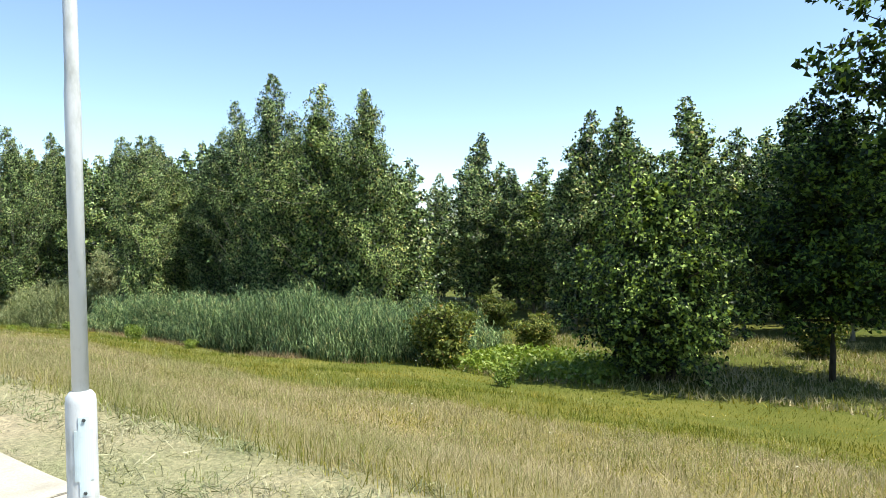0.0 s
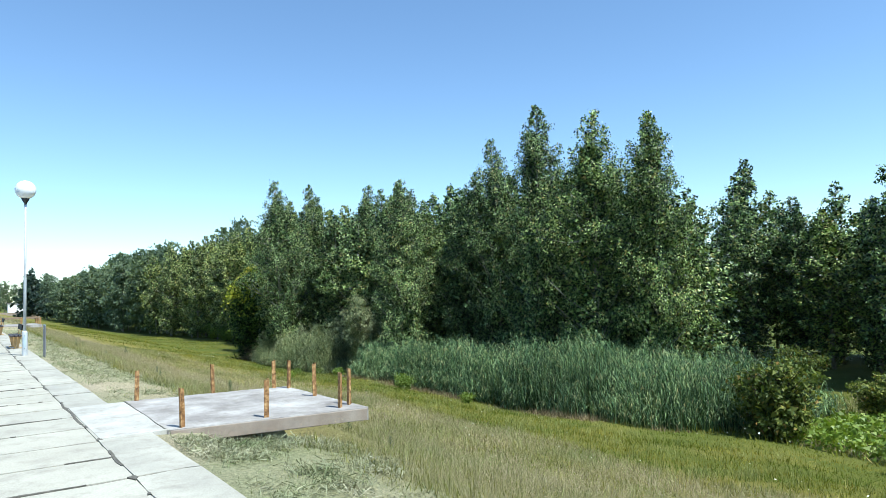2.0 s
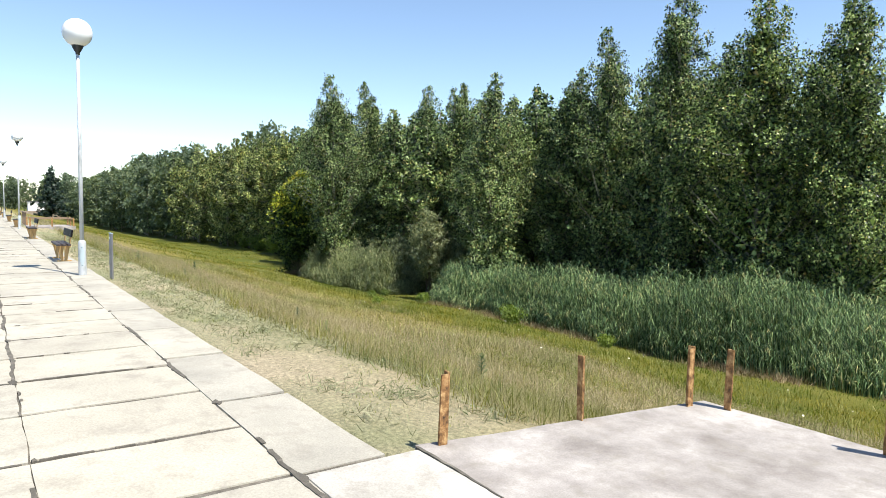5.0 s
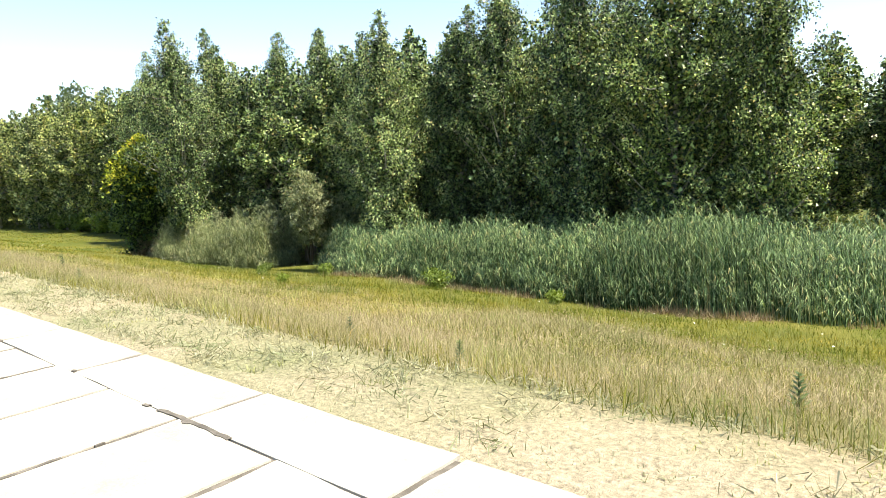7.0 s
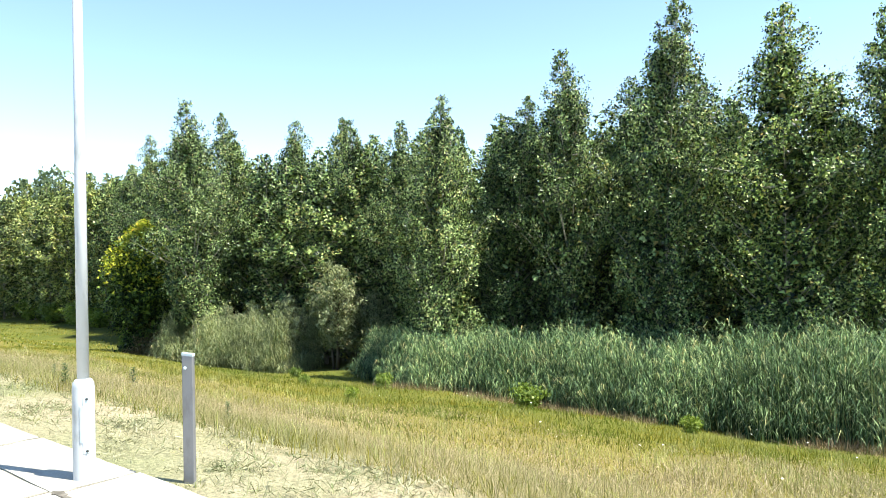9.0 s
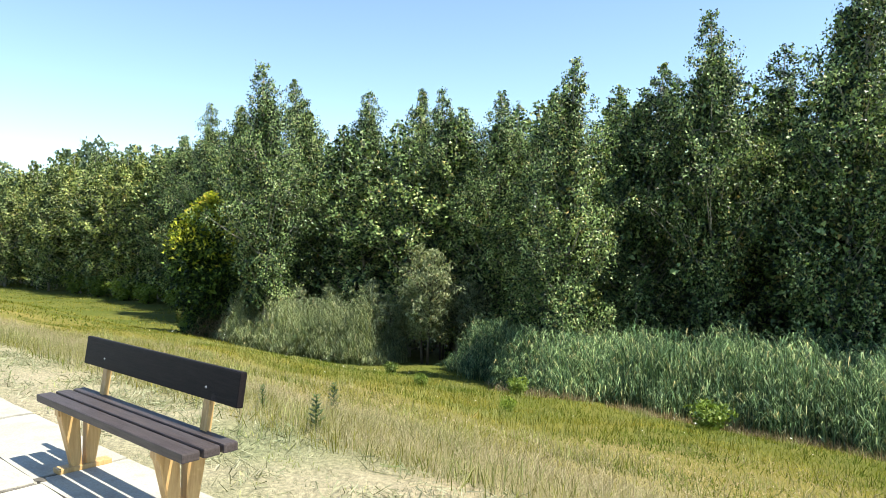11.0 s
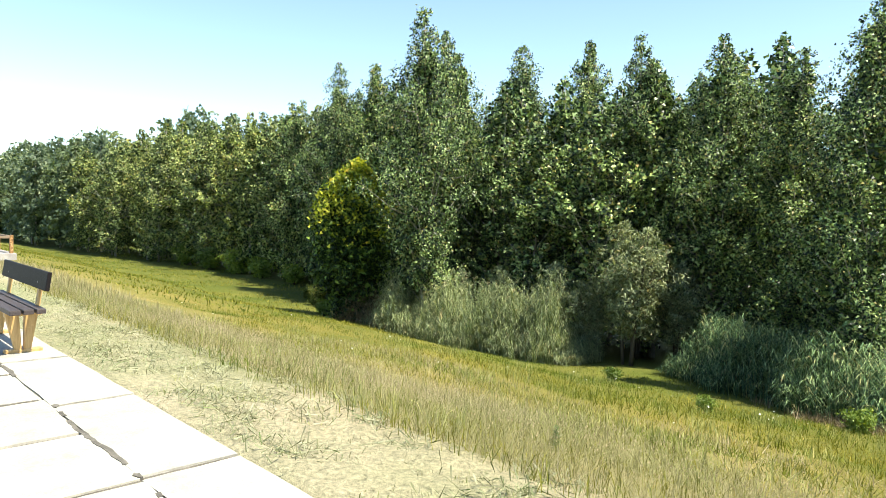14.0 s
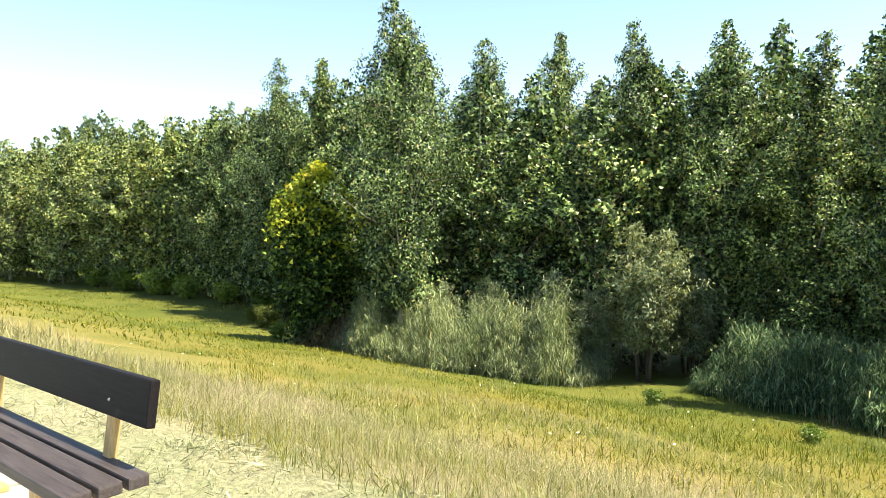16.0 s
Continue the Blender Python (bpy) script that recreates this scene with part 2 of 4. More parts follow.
M_FLOWER = make_flower()
M_SLAB = make_concrete("promenade_concrete", (0.365, 0.338, 0.280), (0.44, 0.410, 0.340), (0.50, 0.468, 0.39))
M_DECK = make_concrete("worn_platform_concrete", (0.17, 0.148, 0.134), (0.38, 0.350, 0.325), (0.61, 0.58, 0.545), 1.9)
M_LAND = make_concrete("pale_landing_concrete", (0.35, 0.33, 0.29), (0.48, 0.455, 0.41), (0.58, 0.555, 0.51), 1.5)
M_JOINT = make_concrete("dark_joint_filler", (0.075, 0.067, 0.055), (0.125, 0.112, 0.092), (0.27, 0.245, 0.20), 4)
M_STRIP = make_concrete("stained_edge_concrete", (0.32, 0.30, 0.255), (0.425, 0.398, 0.335), (0.51, 0.478, 0.405), 1.3)
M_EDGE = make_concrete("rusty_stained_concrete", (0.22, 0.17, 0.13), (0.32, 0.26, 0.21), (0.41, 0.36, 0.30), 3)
M_GROUND = make_ground()
M_BENCHDARK = make_wood("dark_painted_plank", (0.007, 0.006, 0.007), (0.017, 0.013, 0.013), 0.55, spec=0.1)
M_BENCHSEAT = make_wood("weathered_brown_plank", (0.030, 0.021, 0.020), (0.075, 0.058, 0.055), 0.55)
M_BENCHLEG = make_wood("yellow_brown_varnished_wood", (0.36, 0.21, 0.08), (0.55, 0.36, 0.15), 0.45, grain=(20, 20, 2))
M_FENCE = make_wood("grey_brown_rail_wood", (0.16, 0.11, 0.07), (0.28, 0.2, 0.13), 0.7)
M_RUST = make_rust()
M_WHITE = make_paint("white_pole_paint", (0.48, 0.50, 0.52), (0.27, 0.28, 0.27))
M_HATCH = make_paint("hatch_paint", (0.42, 0.50, 0.54), (0.28, 0.31, 0.32), 0.4)
M_DARKMETAL = make_paint("dark_neck_metal", (0.06, 0.065, 0.07), (0.03, 0.03, 0.03), 0.4, 0.5)
M_GREYPOST = make_paint("galvanised_grey", (0.22, 0.22, 0.23), (0.14, 0.13, 0.13), 0.5, 0.4)
M_GLOBE = make_globe()
M_WATER = make_water()
M_BARK = make_bark("grey_poplar_bark", (0.18, 0.165, 0.13), (0.42, 0.40, 0.33))
M_DARKBARK = make_bark("dark_bark", (0.035, 0.03, 0.022), (0.09, 0.075, 0.055))
M_WALL = make_paint("white_wall_paint", (0.75, 0.75, 0.73), (0.55, 0.54, 0.5), 0.7)
M_ROOF = make_paint("dark_roof_sheet", (0.10, 0.10, 0.11), (0.06, 0.06, 0.06), 0.6)
M_GLASS = make_paint("dark_window_glass", (0.02, 0.025, 0.03), (0.02, 0.02, 0.02), 0.1)

# ---- mesh helpers ----


def part(name, bm, mat, parent=None, label=""):
    me = bpy.data.meshes.new(name)
    bm.to_mesh(me)
    bm.free()
    me.materials.append(mat)
    ob = new(name, me)
    if parent:
        ob.parent = parent
    return tagged(ob, label)


def thing(name, label, category, group="", kind="", at=None):
    ob = tagged(new(name), label, category, group, kind)
    ob.empty_display_size = 0.1
    if at is not None:
        ob.matrix_basis = at
    return ob


def box(bm, size, m=Matrix.Identity(4), bevel=0.0):
    r = bmesh.ops.create_cube(bm, size=1.0, matrix=m @ Matrix.Diagonal((*size, 1)))
    if bevel:
        vs = set(r["verts"])
        es = [e for e in bm.edges if e.verts[0] in vs and e.verts[1] in vs]
        bmesh.ops.bevel(bm, geom=es, offset=bevel, segments=2, affect="EDGES", profile=0.6)


def tube(bm, pts, radii, sides=8, cap=True):
    """A round tapered tube along a line of points."""
    rings = []
    for i, p in enumerate(pts):
        a, b = Vector(pts[max(0, i - 1)]), Vector(pts[min(len(pts) - 1, i + 1)])
        q = (b - a).to_track_quat("Z", "Y")
        rings.append([bm.verts.new(Vector(p) + q @ Vector((radii[i] * math.cos(2 * math.pi * k / sides), radii[i] * math.sin(2 * math.pi * k / sides), 0))) for k in range(sides)])
    for r0, r1 in zip(rings, rings[1:]):
        for k in range(sides):
            bm.faces.new((r0[k], r0[(k + 1) % sides], r1[(k + 1) % sides], r1[k])).smooth = True
    if cap:
        bm.faces.new(rings[-1])
        bm.faces.new(rings[0][::-1])


def lathe(bm, profile, sides=20):
    tube(bm, [(0, 0, z) for r, z in profile], [r for r, z in profile], sides)


def array_mesh(name, verts, faces, mat, smooth=False):
    """A mesh from arrays: verts (n, 3), faces (m, k)."""
    me = bpy.data.meshes.new(name)
    verts, faces = np.asarray(verts, np.float32), np.asarray(faces, np.int32)
    n, k = faces.shape
    me.vertices.add(len(verts))
    me.vertices.foreach_set("co", verts.ravel())
    me.loops.add(n * k)
    me.loops.foreach_set("vertex_index", faces.ravel())
    me.polygons.add(n)
    me.polygons.foreach_set("loop_start", np.arange(0, n * k, k, dtype=np.int32))
    me.update(calc_edges=True)
    me.validate()
    me.materials.append(mat)
    if smooth:
        me.polygons.foreach_set("use_smooth", np.ones(n, bool))
    return me


def unit(v):
    return v / np.maximum(np.linalg.norm(v, axis=-1, keepdims=True), 1e-6)


def leaves(rng, centres, size, droop=0.0, slim=0.75, out=None):
    """Pointed leaves, one triangle each, that face up and away from the stem. Returns verts and faces."""
    n = len(centres)
    face = rng.normal(size=(n, 3)) + np.array((0, 0, 0.6))
    if out is not None:
        face = face + 0.85 * out
    face = unit(face)
    hang = rng.normal(size=(n, 3)) + np.array((0, 0, -droop))
    along = unit(hang - face * (hang * face).sum(1, keepdims=True))
    side = np.cross(along, face)
    s = size * rng.uniform(0.65, 1.35, (n, 1))
    l = centres - along * s * 0.4 + side * s * 0.55 * slim
    r = centres - along * s * 0.4 - side * s * 0.55 * slim
    v = np.stack((l, r, centres + along * s * 0.65), 1).reshape(-1, 3)
    return v, np.arange(n)[:, None] * 3 + np.array((0, 1, 2))


def blades(rng, foot, height, width, lean=0.35, bend=0.3, plain=False):
    """Grass blades that bend over; plain ones, for further off, are single slivers. foot (n, 3)."""
    n = len(foot)
    h = height * rng.uniform(0.5, 1.25, (n, 1))
    ang = rng.uniform(0, 2 * np.pi, n)
    side = np.stack((np.cos(ang), np.sin(ang), np.zeros(n)), 1)
    ang2 = rng.uniform(0, 2 * np.pi, n)
    lean_dir = np.stack((np.cos(ang2), np.sin(ang2), np.zeros(n)), 1) * rng.normal(0, lean, (n, 1))
    w = width * rng.uniform(0.6, 1.4, (n, 1))
    mid = foot + np.array((0, 0, 1.0)) * h * 0.6 + lean_dir * h * 0.45
    tip = foot + np.array((0, 0, 1.0)) * h * (1 - bend * np.abs(lean_dir).sum(1, keepdims=True)) + lean_dir * h * (1 + bend)
    if plain:
        return np.stack((foot - side * w, foot + side * w, tip), 1).reshape(-1, 3), np.arange(n)[:, None] * 3 + np.array((0, 1, 2))
    v = np.stack((foot - side * w, foot + side * w, mid + side * w * 0.8, mid - side * w * 0.8, tip), 1).reshape(-1, 3)
    i = np.arange(n)[:, None] * 5
    return v, np.concatenate((i + np.array((0, 1, 2)), i + np.array((0, 2, 3)), i + np.array((3, 2, 4))))


def stack(pieces):
    vs, fs, k = [], [], 0
    for v, f in pieces:
        vs.append(v)
        fs.append(f + k)
        k += len(v)
    return np.concatenate(vs), np.concatenate(fs)


# ---- the lie of the land ----
BANK_Y = np.array((-400, -9.0, -5.1, -5.0, -2.45, -2.36, 0.2, 0.3, 1.4, 2.8, 3.75, 8.0, 12.0, 16.3, 18.6, 20.5, 30, 60, 400))
BANK_Z = np.array((-3.0, -2.2, -1.1, -0.75, -0.13, -0.12, -0.12, -0.035, -0.11, -0.50, -0.84, -1.80, -2.62, -3.38, -3.72, -3.88, -4.30, -4.2, -3.0))


def land(x, y):
    """Height of the ground at x, y (arrays)."""
    x, y = np.asarray(x, float), np.asarray(y, float)
    z = np.interp(y, BANK_Y, BANK_Z)
    soft = np.clip((y - 1.2) / 3, 0, 1)
    z = z + soft * (0.05 * np.sin(x * 0.9 + 1.3 * np.sin(y * 0.7)) + 0.07 * np.sin(x * 0.31 + y * 0.53 + 1))
    # the meadow lies lower towards the far wood
    z = z - 0.45 * np.clip((-25 - x) / 16, 0, 1) * np.clip((y - 12) / 5, 0, 1)
    # hollow under the platform
    d = np.maximum(np.abs(x + 2.75) / 1.65, np.abs(y - 1.85) / 1.05)
    return z - 0.26 * np.clip((1.02 - d) / 0.3, 0, 1)


def span(*bits):
    return np.unique(np.concatenate([np.arange(a, b, s) for a, b, s in bits]))


def build_ground():
    xs = span((-3000, -400, 400), (-400, -60, 15), (-60, -34, 1.5), (-34, 14, 0.22), (14, 60, 4), (60, 400, 40), (400, 3001, 400))
    ys = span((-3000, -400, 400), (-400, -12, 30), (-12, -5.2, 1), (-5.1, -2.3, 0.3), (-2.36, 0.2, 0.6), (0.2, 4.2, 0.11), (4.2, 24, 0.5), (24, 70, 4), (70, 400, 40), (400, 3001, 400))
    X, Y = np.meshgrid(xs, ys)
    rng = np.random.default_rng(5)
    Z = land(X, Y) + np.where((Y > 0.35) & (Y < 24), rng.normal(0, 0.012, X.shape), 0)
    n, m = len(xs), len(ys)
    j, i = np.meshgrid(np.arange(m - 1), np.arange(n - 1), indexing="ij")
    q = (j * n + i).ravel()
    me = array_mesh("ground", np.stack((X, Y, Z), -1).reshape(-1, 3), np.stack((q, q + 1, q + n + 1, q + n), 1), M_GROUND, True)
    tagged(new("ground", me), "dry grassy bank falling from the promenade to a meadow", "ground", kind="structure")


build_ground()


def build_water():
    bm = bmesh.new()
    for x0, x1 in ((-2500, 400),):
        vs = [bm.verts.new(p) for p in ((x0, -2500, -1.45), (x1, -2500, -1.45), (x1, -5.6, -1.45), (x0, -5.6, -1.45))]
        bm.faces.new(vs)
    tagged(part("water", bm, M_WATER), "calm dark lake water beside the concrete bank", "lake", kind="structure")


build_water()

# ---- lamps, benches, platform ----


def make_lamp():
    lamp = thing("street_lamp", "white painted lamp post with opal globe on the promenade", "lamp post", "promenade lamps")
    bm = bmesh.new()
    lathe(bm, [(0.067, -0.12), (0.067, 0.0), (0.066, 0.30), (0.066, 0.585), (0.062, 0.615), (0.048, 0.635), (0.034, 0.64)], 24)
    base = part("base_sleeve", bm, M_WHITE, lamp)
    bm = bmesh.new()
    lathe(bm, [(0.036, 0.63), (0.035, 2.0), (0.031, 2.06), (0.028, 4.0)], 18)
    part("pole", bm, M_WHITE, lamp)
    bm = bmesh.new()
    # hatch faces the walker
    a = math.radians(-17)
    for k in range(9):
        b = a + (k - 4) * 0.13
        for z0, z1 in ((0.17, 0.24), (0.24, 0.47), (0.47, 0.53)):
            inset = 0.0 if abs(k - 4) < 3 or z0 == 0.24 else 1
            if inset:
                continue
            c0, c1 = b - 0.066, b + 0.066
            r = 0.0705
            vs = [bm.verts.new((r * math.cos(c), r * math.sin(c), z)) for c, z in ((c0, z0), (c1, z0), (c1, z1), (c0, z1))]
            bm.faces.new(vs)
    bmesh.ops.remove_doubles(bm, verts=bm.verts, dist=0.0015)
    bmesh.ops.solidify(bm, geom=bm.faces[:], thickness=0.006)
    part("access_hatch", bm, M_HATCH, base, "pale oval hatch cover")
    for z in (0.185, 0.515):
        bm = bmesh.new()
        bmesh.ops.create_cone(bm, segments=10, radius1=0.009, radius2=0.007, depth=0.012, cap_ends=True, matrix=Matrix.Translation((0.073 * math.cos(a), 0.073 * math.sin(a), z)) @ Euler((0, math.pi / 2, a)).to_matrix().to_4x4())
        part("screw", bm, M_DARKMETAL, base, "dark recessed screw")
    bm = bmesh.new()
    lathe(bm, [(0.034, 3.98), (0.036, 4.02), (0.06, 4.05), (0.085, 4.10), (0.10, 4.14), (0.10, 4.16)], 18)
    part("neck", bm, M_DARKMETAL, lamp, "dark metal globe holder")
    bm = bmesh.new()
    bmesh.ops.create_uvsphere(bm, u_segments=28, v_segments=18, radius=0.25, matrix=Matrix.Translation((0, 0, 4.37)))
    for f in bm.faces:
        f.smooth = True
    part("globe", bm, M_GLOBE, lamp, "white opal glass globe")
    return lamp


LAMP_STEP = 24.0
lamp = make_lamp()
lamp.matrix_basis = pose(7.40, 0.01, 0)
copy_thing(lamp, pose(-15.22, 0.0, 0, 0, 0, 8))
for k in range(1, 8):
    copy_thing(lamp, pose(-15.18 - LAMP_STEP * k, 0.0, 0, 0, 0, 40 * k))


def plank(bm, x0, x1, y0, y1, z0, z1, bevel=0.006, m=Matrix.Identity(4)):
    box(bm, (x1 - x0, y1 - y0, z1 - z0), m @ Matrix.Translation(((x0 + x1) / 2, (y0 + y1) / 2, (z0 + z1) / 2)), bevel)


def make_bench():
    """A bench along x, 1.64 m long, its origin on the ground under its middle; the back is towards +y."""
    bench = thing("park_bench", "wooden park bench with a dark single-plank back and varnished legs", "bench", "promenade benches")
    for i, (y0, y1) in enumerate(((-0.150, -0.066), (-0.048, 0.032), (0.050, 0.122))):
        bm = bmesh.new()
        plank(bm, -0.82, 0.82, y0, y1, 0.362, 0.405, 0.008)
        part("seat_slat", bm, M_BENCHSEAT, bench, "weathered brown plank")
    tilt = Matrix.Translation((0, 0.128, 0.548)) @ Euler((radians(-8), 0, 0)).to_matrix().to_4x4()
    bm = bmesh.new()
    box(bm, (1.64, 0.035, 0.165), tilt @ Matrix.Translation((0, 0, 0.085)), 0.008)
    back = part("backrest", bm, M_BENCHDARK, bench, "wide plank painted near black")
    for x in (-0.55, 0.55):
        bm = bmesh.new()
        bmesh.ops.create_uvsphere(bm, u_segments=8, v_segments=5, radius=0.007, matrix=tilt @ Matrix.Translation((x, -0.018, 0.06)))
        part("bolt", bm, M_GREYPOST, back, "small steel bolt head")
        bm = bmesh.new()
        box(bm, (0.055, 0.03, 0.30), Matrix.Translation((x, 0.130, 0.50)) @ Euler((radians(-8), 0, 0)).to_matrix().to_4x4(), 0.005)
        part("back_post", bm, M_BENCHLEG, bench, "varnished yellow-brown post")
        # splayed front and rear legs, tapering downwards
        for y_top, y_bot in ((-0.085, -0.035), (0.065, 0.035)):
            bm = bmesh.new()
            vs = []
            for z, y, w, t in ((0.02, y_bot, 0.052, 0.045), (0.355, y_top, 0.105, 0.055)):
                for sx, sy in ((-1, -1), (1, -1), (1, 1), (-1, 1)):
                    vs.append(bm.verts.new((x + sx * t / 2 * 1.3, y + sy * w / 2, z)))
            for f in ((3, 2, 1, 0), (4, 5, 6, 7), (0, 1, 5, 4), (1, 2, 6, 5), (2, 3, 7, 6), (3, 0, 4, 7)):
                bm.faces.new([vs[i] for i in f])
            bmesh.ops.bevel(bm, geom=bm.edges[:], offset=0.006, segments=1, affect="EDGES")
            part("leg", bm, M_BENCHLEG, bench, "varnished tapering leg")
        bm = bmesh.new()
        plank(bm, x - 0.04, x + 0.04, -0.14, 0.15, 0.0, 0.03, 0.006)
        part("foot_board", bm, M_BENCHLEG, bench)
        bm = bmesh.new()
        plank(bm, x - 0.03, x + 0.03, -0.14, 0.145, 0.322, 0.361, 0.005)
        part("seat_bearer", bm, M_BENCHLEG, bench)
    return bench


bench = make_bench()
bench.matrix_basis = pose(-19.09, 0.0, 0.0)
copy_thing(bench, pose(-29.76, 0.0, 0.0))
for x in (-42.5, -53.2, -66.0, -77.0, -90.0):
    copy_thing(bench, pose(x, 0.0, 0.0))


def make_stub():
    post = thing("marker_post", "grey steel marker post in the verge beside a lamp", "post")
    bm = bmesh.new()
    box(bm, (0.075, 0.03, 1.05), Matrix.Translation((0, 0, 0.255)), 0.006)
    part("upright", bm, M_GREYPOST, post)
    bm = bmesh.new()
    box(bm, (0.08, 0.034, 0.018), Matrix.Translation((0, 0, 0.785)) @ Euler((0, radians(6), 0)).to_matrix().to_4x4(), 0.004)
    part("cap", bm, M_HATCH, post, "pale worn cap")
    bm = bmesh.new()
    bmesh.ops.create_uvsphere(bm, u_segments=8, v_segments=6, radius=0.011, matrix=Matrix.Translation((-0.012, -0.02, 0.70)))
    part("bolt", bm, M_HATCH, post, "steel bolt head")
    post.matrix_basis = pose(-14.65, 0.40, 0.0, 0, 0, 28)
    return post


make_stub()


def build_platform():
    plat = thing("viewing_platform", "square concrete platform with rusty stub posts, cantilevered over the bank", "platform")
    corners = ((-1.90, 0.42), (-1.58, 2.64), (-4.12, 2.64), (-4.46, 0.46))
    bm = bmesh.new()
    lo = [bm.verts.new((x, y, -0.145)) for x, y in corners]
    hi = [bm.verts.new((x, y, 0.004)) for x, y in corners]
    bm.faces.new(lo[::-1])
    bm.faces.new(hi)
    for k in range(4):
        bm.faces.new((lo[k], lo[(k + 1) % 4], hi[(k + 1) % 4], hi[k]))
    bmesh.ops.recalc_face_normals(bm, faces=bm.faces[:])
    bmesh.ops.subdivide_edges(bm, edges=bm.edges[:], cuts=9, use_grid_fill=True)
    rim = random.Random(3)
    for v in bm.verts:
        on_side = min(abs(v.co.z - 0.004), abs(v.co.z + 0.145)) < 1e-4
        if on_side:
            v.co += Vector((rim.uniform(-1, 1) * 0.006, rim.uniform(-1, 1) * 0.006, rim.uniform(-1, 0.4) * 0.004))
    part("slab", bm, M_DECK, plat, "worn pale concrete slab")
    bm = bmesh.new()
    box(bm, (0.02, 2.2, 0.135), Matrix.Translation((-1.733, 1.53, -0.075)) @ Euler((0, 0, radians(-8.2))).to_matrix().to_4x4(), 0.006)
    part("fascia", bm, M_EDGE, plat, "rust-stained brown edge beam")
    bm = bmesh.new()
    box(bm, (2.2, 0.22, 0.5), Matrix.Translation((-3.1, 0.75, -0.393)), 0.01)
    part("support_beam", bm, M_EDGE, plat)
    jit = random.Random(8)
    for x, y in ((-4.40, 0.62), (-4.28, 1.58), (-4.11, 2.46), (-3.90, 2.58), (-2.92, 2.57), (-1.92, 2.55), (-1.79, 2.36), (-1.86, 1.49), (-1.95, 0.56)):
        h = jit.uniform(0.41, 0.45)
        bm = bmesh.new()
        # an angle iron with a ragged top
        m = Matrix.Translation((x, y, 0)) @ Euler((radians(jit.uniform(-1.5, 1.5)), radians(jit.uniform(-1.5, 1.5)), jit.choice((0, 1.57, 3.14)) + jit.uniform(-0.1, 0.1))).to_matrix().to_4x4()
        box(bm, (0.048, 0.012, h), m @ Matrix.Translation((0, 0, h / 2)), 0.002)
        box(bm, (0.012, 0.045, h * 0.97), m @ Matrix.Translation((-0.018, 0.026, h * 0.485)), 0.002)
        bmesh.ops.subdivide_edges(bm, edges=[e for e in bm.edges if e.calc_length() > 0.2], cuts=6)
        for v in bm.verts:
            v.co += Vector((jit.uniform(-1, 1), jit.uniform(-1, 1), 0)) * 0.0025
        part("stub_post", bm, M_RUST, plat, "rusty cut-off steel post")


build_platform()


def build_railed_platform(x):
    """The next platform along, with a low barred railing."""
    deck = thing("railed_platform", "concrete platform with a low brown railing further along the promenade", "platform")
    bm = bmesh.new()
    plank(bm, x - 1.6, x + 1.6, 0.5, 2.7, -0.17, 0.0, 0.01)
    part("slab", bm, M_DECK, deck)
    for px, py in ((x - 1.5, 0.6), (x - 1.5, 2.6), (x, 2.6), (x + 1.5, 2.6), (x + 1.5, 1.6), (x + 1.5, 0.6)):
        bm = bmesh.new()
        plank(bm, px - 0.04, px + 0.04, py - 0.04, py + 0.04, 0, 0.46, 0.008)
        part("post", bm, M_RUST, deck)
    for x0, x1, y0, y1 in ((x - 1.5, x + 1.5, 2.57, 2.63), (x + 1.47, x + 1.53, 0.6, 2.56), (x - 1.53, x - 1.47, 0.6, 2.56)):
        bm = bmesh.new()
        plank(bm, x0, x1, y0, y1, 0.38, 0.44, 0.006)
        part("rail", bm, M_FENCE, deck)
    for k in range(14):
        bm = bmesh.new()
        plank(bm, x - 5.4 + 0.28 * k, x - 5.32 + 0.28 * k, 0.55, 0.585, -0.03, 0.72, 0.004)
        part("bar", bm, M_FENCE, deck)
    bm = bmesh.new()
    plank(bm, x - 5.45, x - 1.6, 0.545, 0.60, 0.66, 0.72, 0.005)
    part("top_rail", bm, M_FENCE, deck)


build_railed_platform(-44.0)

# ---- trees ----


